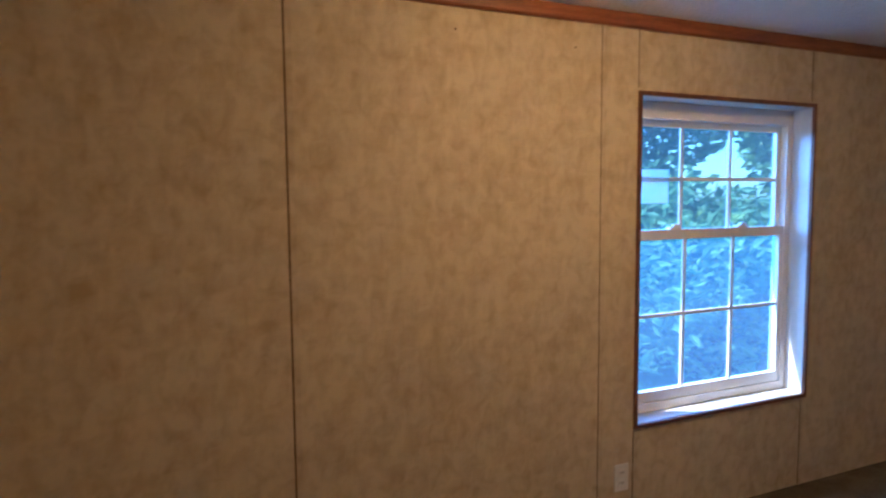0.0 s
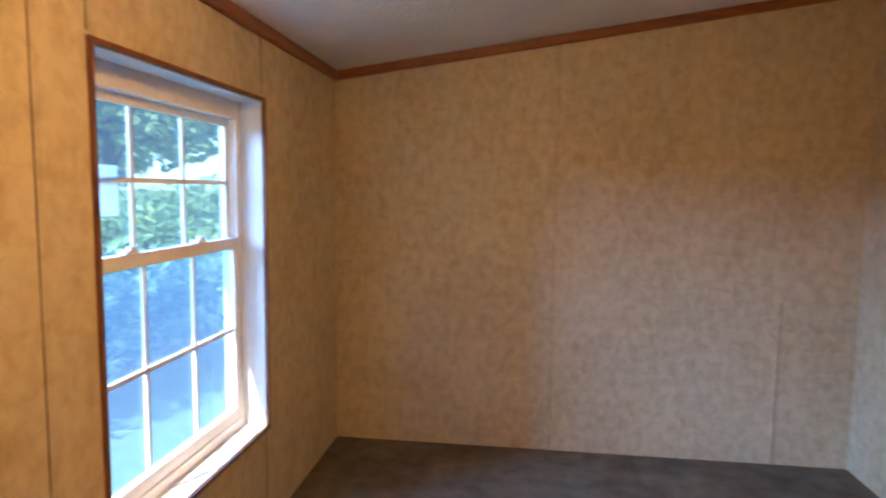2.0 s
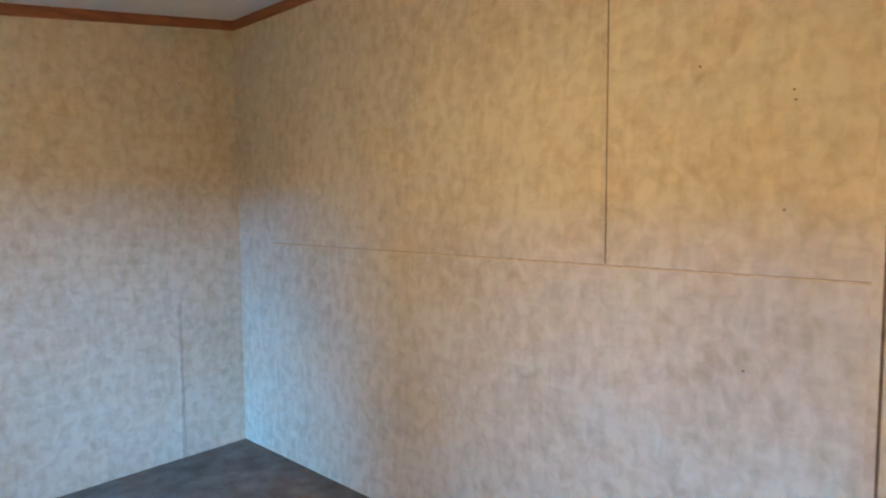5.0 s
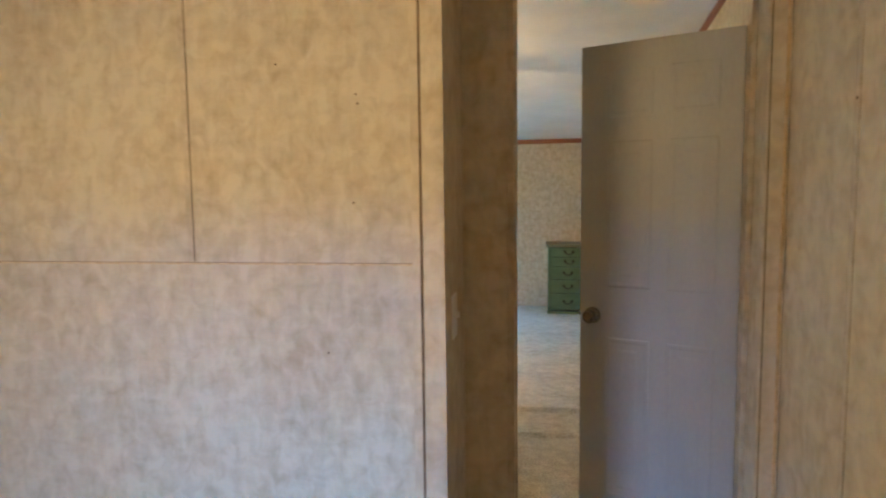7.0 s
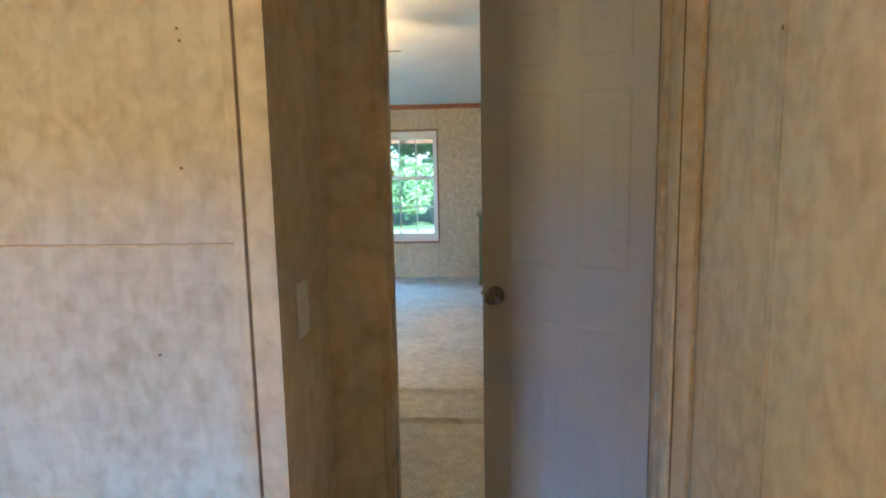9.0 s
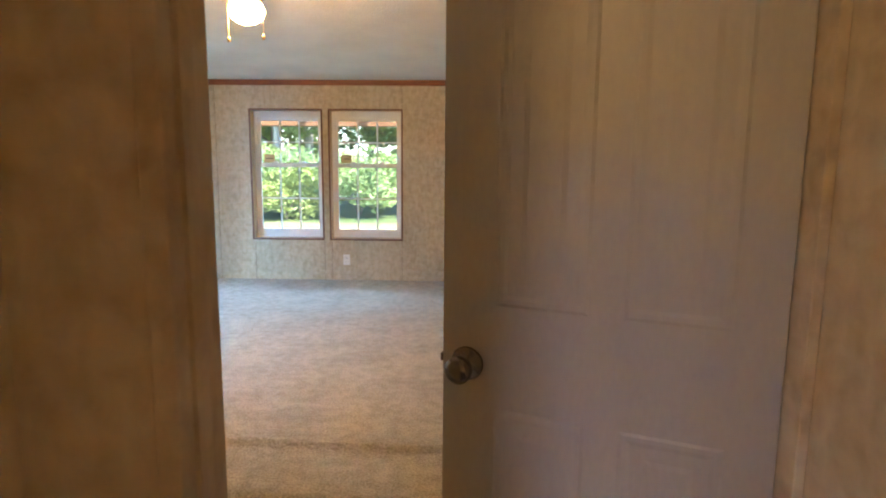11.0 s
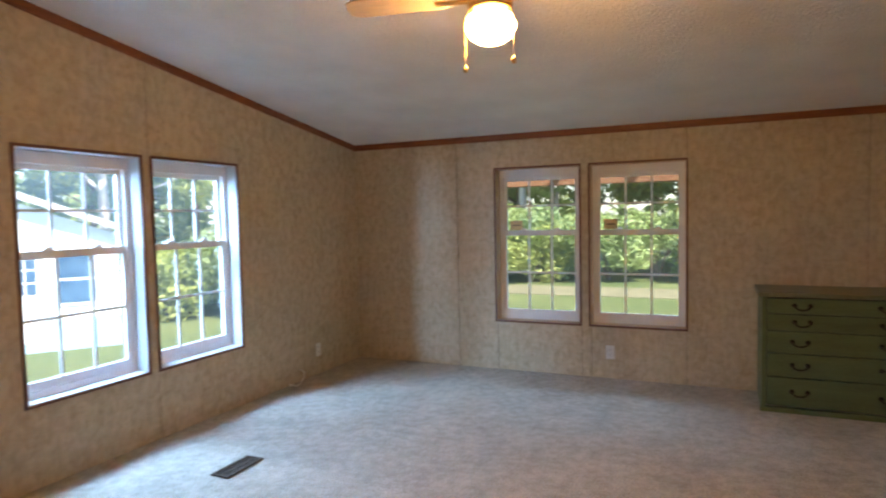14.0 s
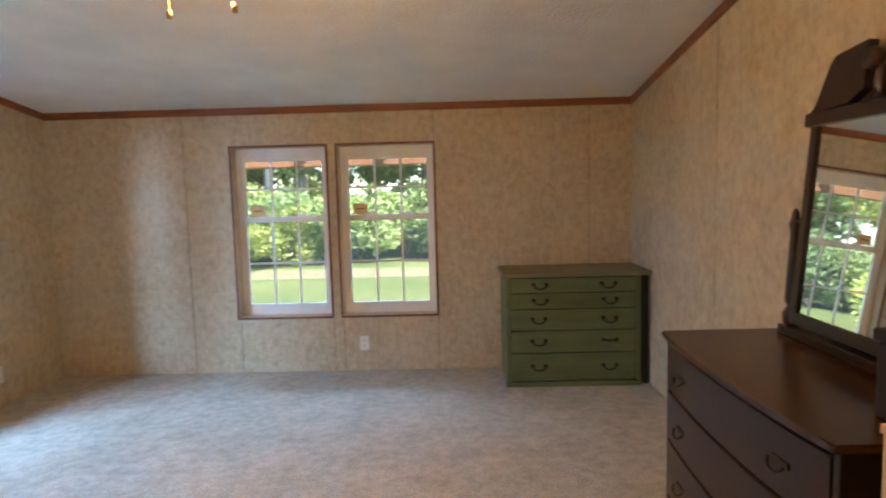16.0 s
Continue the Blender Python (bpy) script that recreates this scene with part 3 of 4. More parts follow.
DW = 0.582
door = thing("door_1", pose(4.228, -5.635, 0.01, 0, 0, math.degrees(math.atan2(0.215, -0.525))), "greige painted moulded panel door standing half open", "door", "", "structure")
leaf = part("door_leaf", box(0, DW, -0.035, 0, 0, 2.0, 0.002), DOORPAINT, door)
for x0, x1 in ((0.075, 0.245), (0.305, 0.475)):
    for z0, z1 in ((0.20, 0.86), (1.06, 1.63), (1.72, 1.90)):
        for s in (0, 1):
            bm = bmesh.new()
            y = 0.0 if s else -0.035
            d = 1 if s else -1
            rings = []
            for off, hgt in ((0.0, 0.0), (0.006, 0.0016), (0.014, 0.0016), (0.022, 0.0004), (0.045, 0.0004), (0.055, 0.0016)):
                rings.append([bm.verts.new((x, y + d * (hgt + 0.0004), z)) for x, z in ((x0 + off, z0 + off), (x1 - off, z0 + off), (x1 - off, z1 - off), (x0 + off, z1 - off))])
            for a, b in zip(rings, rings[1:]):
                for i in range(4):
                    bm.faces.new((a[i], a[(i + 1) % 4], b[(i + 1) % 4], b[i]))
            bm.faces.new(rings[-1])
            part("moulded_panel", bm, DOORPAINT, leaf)
KX, KZ = DW - 0.052, 0.943
for s in (1, -1):
    m = Matrix.Translation((KX, 0.0 if s > 0 else -0.035, KZ)) @ Euler((radians(-90 * s), 0, 0)).to_matrix().to_4x4()
    part("door_knob", lathe([(0.031, 0.0), (0.033, 0.003), (0.030, 0.008), (0.012, 0.011), (0.011, 0.026), (0.020, 0.032), (0.026, 0.042), (0.026, 0.052), (0.018, 0.059), (0.006, 0.060)], 24, m),
         METAL, door, "satin metal door knob with round rose", True)
part("latch", box(DW, DW + 0.010, -0.024, -0.010, KZ - 0.008, KZ + 0.008, 0.002), METAL, door)
for z in (0.2, 1.0, 1.8):
    part("hinge", lathe([(0.006, 0), (0.006, 0.09)], 10, Matrix.Translation((-0.006, -0.035, z))), METAL, door)


# ---- electrical plates, floor registers, cable ----
def outlet(m, label):
    o = thing("wall_outlet", m, label, "outlet", "wall outlets")
    part("cover_plate", box(-0.036, 0.036, -0.006, 0.0, -0.058, 0.058, 0.003), PLATE, o)
    for z in (-0.022, 0.022):
        rec = part("receptacle", box(-0.016, 0.016, -0.008, -0.006, z - 0.014, z + 0.014, 0.002), PLATE, o)
        for x in (-0.006, 0.006):
            part("slot", box(x - 0.0012, x + 0.0012, -0.0088, -0.008, z - 0.004, z + 0.006), SLOT, rec)
    return o


OL = "white plastic double outlet plate low on the papered wall"
outlet(pose(2.487, 0, 0.225), OL)
outlet(pose(0, -3.78, 0.225, 0, 0, 90), OL)
outlet(pose(0, -0.715, 0.225, 0, 0, 90), OL)
outlet(pose(2.075, -DEPTH, 0.24, 0, 0, 180), OL)
sw = thing("light_switch", pose(3.29, -6.245, 1.10, 0, 0, 90), "white plastic light switch plate on the papered partition", "light switch")
part("cover_plate", box(-0.036, 0.036, -0.006, 0.0, -0.062, 0.062, 0.003), PLATE, sw)
part("toggle", box(-0.005, 0.005, -0.018, -0.006, -0.004, 0.012, 0.002), PLATE, sw)


def floor_register(m):
    r = thing("floor_register", m, "brown slotted metal floor register set in carpet", "floor vent", "floor registers")
    bm = bmesh.new()
    for x0, x1, y0, y1 in ((-0.06, -0.047, -0.145, 0.145), (0.047, 0.06, -0.145, 0.145), (-0.047, 0.047, -0.145, -0.132), (-0.047, 0.047, 0.132, 0.145)):
        add_box(bm, x0, x1, y0, y1, 0, 0.010)
    part("frame", bm, VENTMETAL, r)
    part("backing", box(-0.047, 0.047, -0.132, 0.132, 0.001, 0.003), SLOT, r)
    for k in range(13):
        y = -0.12 + 0.02 * k
        part("slat", box(-0.047, 0.047, y - 0.003, y + 0.003, 0.003, 0.009), VENTMETAL, r)
    part("bar", box(-0.003, 0.003, -0.132, 0.132, 0.004, 0.0096), VENTMETAL, r)
    return r


vent = floor_register(pose(0.815, -2.64, 0.004))
copy_thing(vent, pose(4.02, -2.82, 0.004, 0, 0, 4))
cable = thing("coax_cable", pose(0.03, -0.98, 0.0), "short loose white cable end lying by the wall", "cable")
part("wire", tube([(-0.03, 0.0, 0.10), (0.01, 0.0, 0.09), (0.03, -0.03, 0.05), (0.04, -0.10, 0.012), (0.06, -0.17, 0.010), (0.05, -0.22, 0.03)], 0.0055), PLATE, cable, "", True)
part("connector", tube([(0.05, -0.22, 0.03), (0.049, -0.25, 0.04)], 0.010), PLATE, cable, "", True)
# nail heads left in the papered walls
for x, z in ((2.98, 1.722), (2.975, 1.75), (2.865, 0.943), (2.72, 1.85), (2.96, 1.42)):
    nl = tagged(new("nail", mesh_of("nail", lathe([(0.0035, 0), (0.0035, 0.004)], 8, pose(0, 0, 0, 90)), GROOVE)), "small dark nail head in the papered wall", "nail", "nails in the wall")
    nl.matrix_basis = pose(x, -6.10, z)
for y, z in ((-7.277, 2.093), (-6.44, 2.12), (-6.44, 1.45), (-8.2, 1.98)):
    nl = tagged(new("nail", mesh_of("nail", lathe([(0.0035, 0), (0.0035, 0.004)], 8, pose(0, 0, 0, 0, 90)), GROOVE)), "small dark nail head in the papered wall", "nail", "nails in the wall")
    nl.matrix_basis = pose(0, y, z)
for x, z in ((2.32, 1.98), (2.82, 2.0)):
    nl = tagged(new("nail", mesh_of("nail", lathe([(0.0035, 0), (0.0035, 0.004)], 8, pose(0, 0, 0, -90)), GROOVE)), "small dark nail head in the papered wall", "nail", "nails in the wall")
    nl.matrix_basis = pose(x, -DEPTH, z)
nl = tagged(new("nail", mesh_of("nail", lathe([(0.004, 0), (0.004, 0.005)], 8, pose(0, 0, 0, 0, -90)), GROOVE)), "small dark nail head in the papered wall", "nail", "nails in the wall")
nl.matrix_basis = pose(4.25, -6.38, 1.65)


# ---- ceiling lights ----
FX, FY = 2.49, -2.95
fan = thing("ceiling_fan", pose(FX, FY, ceil_z(FY)), "ceiling fan with pale blades and a lit opal bowl", "ceiling fan")
dz = ceil_z(FY)
part("canopy", lathe([(0.07, 0.03), (0.07, -0.03), (0.05, -0.06), (0.02, -0.07)], 24), BRASS, fan, "", True)
part("motor", lathe([(0.02, -0.07), (0.08, -0.085), (0.115, -0.11), (0.12, -0.17), (0.10, -0.215), (0.06, -0.24), (0.05, -0.29), (0.09, -0.305), (0.085, -0.33), (0.03, -0.335)], 28), BRASS, fan, "brass motor housing", True)
for k in range(4):
    a = radians(14 + 90 * k)
    rot = Matrix.Rotation(a, 4, "Z")
    bm = bmesh.new()
    add_box(bm, 0.045, 0.22, -0.018, 0.018, -0.292, -0.284, 0.002)
    bm.transform(rot)
    iron = part("blade_iron", bm, BRASS, fan)
    bm = bmesh.new()
    out = [(0.18, -0.045), (0.40, -0.058), (0.54, -0.062), (0.58, -0.045), (0.59, 0.0), (0.58, 0.045), (0.54, 0.062), (0.40, 0.058), (0.18, 0.045)]
    lo = [bm.verts.new((x, y, -0.284 + y * 0.2)) for x, y in out]
    hi = [bm.verts.new((x, y, -0.278 + y * 0.2)) for x, y in out]
    bm.faces.new(lo[::-1]), bm.faces.new(hi)
    for i in range(len(out)):
        j = (i + 1) % len(out)
        bm.faces.new((lo[i], lo[j], hi[j], hi[i]))
    bm.transform(rot)
    part("blade", bm, FANBLADE, fan)
part("glass_bowl", lathe([(0.060, -0.335), (0.086, -0.352), (0.099, -0.382), (0.099, -0.402), (0.084, -0.432), (0.052, -0.454), (0.016, -0.464)], 28), LAMPGLASS, fan, "lit opal glass bowl", True)
for x, y, zb in ((-0.105, -0.01, 1.99), (0.10, -0.02, 2.0)):
    ch = part("pull_chain", tube([(x * 0.8, y, -0.32), (x, y, -0.36), (x, y, zb + 0.02 - dz)], 0.0022, 6), BRASS, fan)
    part("pull", lathe([(0.004, 0.025), (0.010, 0.012), (0.009, -0.004), (0.004, -0.006)], 12, Matrix.Translation((x, y, zb - dz))), BRASS, ch, "", True)

LX, LY = 2.42, -7.80
dome = thing("ceiling_light", pose(LX, LY, ceil_z(LY)), "flush round ceiling light with a lit frosted dome", "ceiling light")
part("base_ring", lathe([(0.15, 0.03), (0.155, -0.02), (0.145, -0.035), (0.10, -0.036)], 28), BRASS, dome, "", True)
part("glass_dome", lathe([(0.14, -0.034), (0.138, -0.06), (0.115, -0.095), (0.07, -0.118), (0.02, -0.125)], 28), LAMPGLASS_2, dome, "", True)


# ---- green chest of drawers ----
GX0, GX1, GYF, GH = 3.60, 4.57, -0.51, 0.838
chest = thing("chest_of_drawers", pose(GX0, GYF, 0.0), "olive green painted wooden chest of five drawers in the corner", "chest of drawers")
gw, gd = GX1 - GX0, 0.47
part("side", box(0.0, 0.030, 0.0, gd, 0.0, GH - 0.031, 0.003), GREEN, chest)
part("side", box(gw - 0.035, gw, 0.0, gd, 0.0, GH - 0.031, 0.003), GREEN, chest)
part("back_panel", box(0.03, gw - 0.035, gd - 0.02, gd, 0.02, GH - 0.03), GREEN, chest)
part("inner_body", box(0.03, gw - 0.035, 0.03, gd - 0.02, 0.05, GH - 0.035), DARKINSIDE, chest)
part("plinth", box(-0.008, gw + 0.002, -0.012, 0.03, 0.0, 0.035, 0.004), GREEN, chest)
# Near-black block fills the dark space between the chest's end and the wall.
part("end_block", box(gw + 0.001, gw + 0.062, 0.03, gd, 0.0, GH - 0.031), BLACKSIDE, chest, "near-black block at the right end")
part("top", box(-0.025, gw + 0.070, -0.03, gd + 0.01, GH - 0.03, GH, 0.006), GREENTOP, chest, "lighter olive-brown top board")
edges = [0.045, 0.250, 0.416, 0.572, 0.690, 0.800]
for i, (z0, z1) in enumerate(zip(edges, edges[1:])):
    dr = part("drawer", box(0.034, gw - 0.039, -0.004, 0.028, z0 + 0.003, z1 - 0.003, 0.004), GREEN, chest)
    zc = (z0 + z1) / 2 + 0.005
    for j, fx in enumerate((0.245 - 0.012 * (i < 3), 0.735 + 0.01 * (i != 4))):
        flip = i == 1 and j == 1
        pts = []
        for q in range(13):
            a = math.pi * q / 12
            pts.append((fx - 0.047 * math.cos(a), -0.012 - (0.020 if flip else 0.012) * math.sin(a), zc + (0.004 if flip else -0.030 * math.sin(a))))
        hb = tube(pts, [0.0042 + 0.0022 * math.sin(math.pi * q / 12) for q in range(13)], 8)
        hd = part("handle", hb, BRONZE, dr, "dark bronze bail pull", True)
        for x in (fx - 0.047, fx + 0.047):
            lathe_m = Matrix.Translation((x, -0.004, zc)) @ Euler((radians(90), 0, 0)).to_matrix().to_4x4()
            hb2 = lathe([(0.016, 0.0), (0.015, 0.003), (0.007, 0.005), (0.006, 0.012)], 12, lathe_m)
            rose = part("handle_rose", hb2, BRONZE, dr, "", True)


# ---- dark dresser with swivel mirror ----
DYF, DYN, DXF, DXB, DZ = -2.41, -3.53, 4.09, 4.63, 0.85
dl = DYF - DYN
dresser = thing("dresser", pose(DXB, (DYF + DYN) / 2, 0.0, 0, 0, -90), "dark mahogany bow-front dresser with three long drawers", "dresser")
# local x along the wall, local -y to the room
dd = DXB - DXF


def bow(x, depth=0.0):
    """Front line of the bowed drawers: deeper in the middle."""
    return -(dd - depth) - 0.032 * max(0.0, 1 - (2 * x / dl) ** 2)


def bowed(x0, x1, z0, z1, inset, back, steps=16, bevel=0.0):
    bm = bmesh.new()
    lo, hi = [], []
    for i in range(steps + 1):
        x = x0 + (x1 - x0) * i / steps
        lo.append((x, bow(x, inset)))
    ring = lo + [(x1, back), (x0, back)]
    a = [bm.verts.new((x, y, z0)) for x, y in ring]
    b = [bm.verts.new((x, y, z1)) for x, y in ring]
    bm.faces.new(a[::-1]), bm.faces.new(b)
    for i in range(len(ring)):
        j = (i + 1) % len(ring)
        bm.faces.new((a[i], a[j], b[j], b[i]))
    if bevel:
        es = [e for e in bm.edges if abs(e.verts[0].co.z - e.verts[1].co.z) < 1e-6]
        bmesh.ops.bevel(bm, geom=es, offset=bevel, segments=2, affect="EDGES")
    return bm


part("top", bowed(-dl / 2 - 0.01, dl / 2 + 0.01, DZ - 0.022, DZ, -0.012, 0.0, 20, 0.005), MAHOGANY_TOP, dresser, "polished reddish-brown top board")
part("body", bowed(-dl / 2 + 0.02, dl / 2 - 0.02, 0.14, DZ - 0.024, 0.045, -0.01), DARKINSIDE, dresser)
for s in (-1, 1):
    x = s * (dl / 2 - 0.012)
    part("side", box(x - 0.012, x + 0.012, -dd + 0.008, -0.005, 0.10, DZ - 0.023, 0.003), MAHOGANY, dresser)
    for y in (-dd + 0.03, -0.04):
        part("leg", lathe([(0.014, 0.0), (0.018, 0.02), (0.024, 0.10), (0.030, 0.145)], 12, Matrix.Translation((s * (dl / 2 - 0.045), y, 0))), MAHOGANY, dresser, "", True)
for z0, z1 in ((0.62, 0.805), (0.415, 0.605), (0.175, 0.40)):
    dr = part("drawer", bowed(-dl / 2 + 0.03, dl / 2 - 0.03, z0, z1, 0.008, -dd + 0.10, 18, 0.004), MAHOGANY, dresser)
    rail = part("drawer_rail", bowed(-dl / 2 + 0.025, dl / 2 - 0.025, z0 - 0.013, z0 - 0.002, 0.016, -dd + 0.10, 18), MAHOGANY_TOP, dresser)
    for fx in (-dl * 0.31, dl * 0.31):
        yb, zc = bow(fx, 0.008), (z0 + z1) / 2
        pts = [(fx - 0.038 * math.cos(math.pi * q / 10), yb - 0.012 - 0.012 * math.sin(math.pi * q / 10), zc - 0.022 * math.sin(math.pi * q / 10)) for q in range(11)]
        part("handle", tube(pts, 0.0042, 8), BRONZE, dr, "dark metal bail pull", True)
        part("handle_plate", box(fx - 0.042, fx + 0.042, yb - 0.004, yb + 0.004, zc - 0.007, zc + 0.010, 0.002), BRONZE, dr)

# mirror on the dresser: two turned posts, a scrolled crest and a tilting glass
my, mh0, mh1, mw = -0.09, 0.06, 0.79, 0.395
mirror = thing("dresser_mirror", pose(DXB, (DYF + DYN) / 2, DZ, 0, 0, -90), "dark carved wooden swivel mirror with a scrolled crest on the dresser", "mirror")
part("foot_rail", box(-mw - 0.11, mw + 0.11, my - 0.03, my + 0.03, 0.0, 0.035, 0.006), MAHOGANY, mirror)
for s in (-1, 1):
    post = lathe([(0.024, 0.03), (0.036, 0.05), (0.040, 0.085), (0.022, 0.115), (0.032, 0.135), (0.029, 0.20), (0.022, 0.30), (0.018, 0.40), (0.024, 0.43), (0.016, 0.45), (0.013, 0.475), (0.005, 0.49)], 14,
                 Matrix.Translation((s * (mw + 0.052), my, 0.0)))
    part("post", post, MAHOGANY, mirror, "turned mirror post", True)
    part("pivot", tube([(s * (mw + 0.052), my, 0.44), (s * (mw - 0.01), my, 0.44)], 0.007), BRONZE, mirror, "", True)
tilt = Matrix.Translation((0, my, 0.44)) @ Matrix.Rotation(radians(-5), 4, "X") @ Matrix.Translation((0, -my, -0.44))
bm = bmesh.new()
add_box(bm, -mw, -mw + 0.042, my - 0.014, my + 0.014, mh0, mh1, 0.004)
add_box(bm, mw - 0.042, mw, my - 0.014, my + 0.014, mh0, mh1, 0.004)
add_box(bm, -mw + 0.042, mw - 0.042, my - 0.014, my + 0.014, mh0, mh0 + 0.045, 0.004)
add_box(bm, -mw - 0.035, mw + 0.035, my - 0.02, my + 0.018, mh1, mh1 + 0.05, 0.006)
bm.transform(tilt)
fr = part("mirror_frame", bm, MAHOGANY, mirror)
bm = box(-mw + 0.035, mw - 0.035, my - 0.004, my + 0.002, mh0 + 0.04, mh1 + 0.005)
bm.transform(tilt)
part("mirror_glass", bm, MIRROR, mirror, "clear mirror glass")
for s in (-1, 1):
    # broken pediment: a rising scroll on each half
    prof_out, prof_in = [], []
    for q in range(13):
        u = q / 12
        x = s * (mw + 0.01 - u * (mw - 0.11))
        prof_out.append((x, mh1 + 0.05 + 0.03 * u + 0.17 * (lambda q: q * q * (3 - 2 * q))(min(1.0, u / 0.42))))
        prof_in.append((x, mh1 + 0.045 + 0.02 * u + (0.03 * max(0, u - 0.75) * 4)))
    bm = bmesh.new()
    a = [bm.verts.new((x, my - 0.016, z)) for x, z in prof_out + prof_in[::-1]]
    b = [bm.verts.new((x, my + 0.016, z)) for x, z in prof_out + prof_in[::-1]]
    n = len(a)
    bm.faces.new(a), bm.faces.new(b[::-1])
    for i in range(n):
        bm.faces.new((a[i], a[(i + 1) % n], b[(i + 1) % n], b[i]))
    bm.transform(tilt)
    crest = part("crest", bm, MAHOGANY, mirror, "scrolled broken-pediment crest")
    ro = lathe([(0.034, -0.02), (0.036, 0.0), (0.034, 0.02)], 16, Matrix.Translation((s * 0.115, my, mh1 + 0.19)) @ Euler((radians(90), 0, 0)).to_matrix().to_4x4())
    ro.transform(tilt)
    part("scroll", ro, MAHOGANY, mirror, "", True)
fin = lathe([(0.03, mh1 + 0.05), (0.012, mh1 + 0.07), (0.024, mh1 + 0.095), (0.016, mh1 + 0.125), (0.004, mh1 + 0.155)], 14, Matrix.Translation((0, my, 0)))
part("finial", fin, MAHOGANY, mirror, "", True)

boxy = thing("small_box", pose(4.37, -3.42, DZ), "small dark wooden box on the dresser top", "box")
part("body", box(-0.085, 0.085, -0.06, 0.06, 0, 0.19, 0.008), DARKINSIDE, boxy)
part("lid", box(-0.092, 0.092, -0.067, 0.067, 0.192, 0.225, 0.008), DARKINSIDE, boxy)

shelf = thing("bookshelf", pose(4.40, -3.77, 0.0), "low pale pine shelf unit beside the dresser", "shelf")
for y in (-0.165, 0.148):
    part("side", box(-0.26, 0.26, y, y + 0.018, 0, 0.905, 0.002), PINE, shelf)
for z in (0.05, 0.46):
    part("shelf_board", box(-0.255, 0.26, -0.147, 0.148, z, z + 0.018, 0.002), PINE, shelf)
part("top", box(-0.265, 0.265, -0.17, 0.17, 0.905, 0.925, 0.002), PINE, shelf)
part("back_panel", box(0.25, 0.26, -0.147, 0.148, 0.068, 0.905), PINE, shelf)


# ---- outside ----
GZ = -0.95
bm = bmesh.new()
N = 40
grid = [[bm.verts.new((-400 + 800 * i / N, -400 + 800 * j / N, GZ)) for i in range(N + 1)] for j in range(N + 1)]
for j in range(N):
    for i in range(N):
        bm.faces.new((grid[j][i], grid[j][i + 1], grid[j + 1][i + 1], grid[j + 1][i]))
structure("ground", bm, GRASS, "mown grass with sunlit yellowish patches", "grass")
# The lawn's sunlit yellowish band, painted as a paler slab on the ground.
structure("driveway", box(-3.0, 9.0, 12.2, 14.4, GZ - 0.1, GZ + 0.012), SUNLIT_STRIP, "yellowish strip of grass with sunlight put into its colour", "driveway")
for nm, b in (("house_skirt", (-0.15, XE + 0.1, -DEPTH - 0.15, 0.15, GZ, -0.36)),):
    structure(nm, box(*b), SIDING, "cream skirting under the house", "skirting")

porch = thing("porch", pose(0, 0, GZ), "red cedar porch beam on posts outside the windows", "porch")
part("beam", box(-0.3, 5.2, 0.62, 0.74, 1.685 - GZ, 1.95 - GZ, 0.006), PORCHWOOD, porch)
for x in (0.6, 4.3):
    part("post", box(x - 0.06, x + 0.06, 0.62, 0.74, 0, 1.684 - GZ, 0.006), PORCHWOOD, porch)
for k in range(8):
    x = -0.2 + 0.72 * k
    part("rafter", box(x, x + 0.045, 0.20, 0.619, 1.86 - GZ, 1.95 - GZ), PORCHWOOD, porch)

shed = thing("neighbouring_house", pose(-8.5, 1.45, GZ - 0.05, 0, 0, 52) @ Matrix.Scale(0.88, 4), "white clapboard cottage with a low gable and blue skirting", "house")
part("wall", box(-2.2, 2.2, -0.02, 5.0, 0.0, 2.5), CLAP, shed)
for k in range(14):
    z = 0.72 + 0.13 * k
    part("clapboard", box(-2.22, 2.22, -0.045, -0.02, z, z + 0.122), CLAP, shed)
part("skirting", box(-2.23, 2.23, -0.06, -0.02, 0.0, 0.70), BLUEBASE, shed, "pale blue skirting boards")
bm = bmesh.new()
pts = [(-2.5, 2.5), (0, 3.45), (2.5, 2.5), (2.5, 2.62), (0, 3.6), (-2.5, 2.62)]
a, b = [bm.verts.new((x, -0.3, z)) for x, z in pts], [bm.verts.new((x, 5.2, z)) for x, z in pts]
bm.faces.new(a), bm.faces.new(b[::-1])
for i in range(6):
    bm.faces.new((a[i], a[(i + 1) % 6], b[(i + 1) % 6], b[i]))
part("roof", bm, ROOFING, shed)
bm = bmesh.new()
tri = [(-2.2, 2.5), (2.2, 2.5), (0, 3.36)]
a, b = [bm.verts.new((x, -0.03, z)) for x, z in tri], [bm.verts.new((x, 0.05, z)) for x, z in tri]
bm.faces.new(a), bm.faces.new(b[::-1])
for i in range(3):
    bm.faces.new((a[i], a[(i + 1) % 3], b[(i + 1) % 3], b[i]))
part("gable", bm, CLAP, shed)
dr = part("door", box(-0.02, 0.80, -0.075, -0.03, 0.25, 2.2), CLAP, shed, "white door with a paned window")
for i in range(3):
    for k in range(3):
        part("pane", box(0.09 + 0.21 * i, 0.27 + 0.21 * i, -0.085, -0.07, 1.28 + 0.27 * k, 1.51 + 0.27 * k), BLUEGLASS, dr)
for x in (1.42,):
    w = part("window", box(x - 0.42, x + 0.42, -0.075, -0.03, 1.0, 2.15), CLAP, shed)
    for z0, z1 in ((1.07, 1.54), (1.60, 2.08)):
        part("pane", box(x - 0.35, x + 0.35, -0.085, -0.07, z0, z1), BLUEGLASS, w)


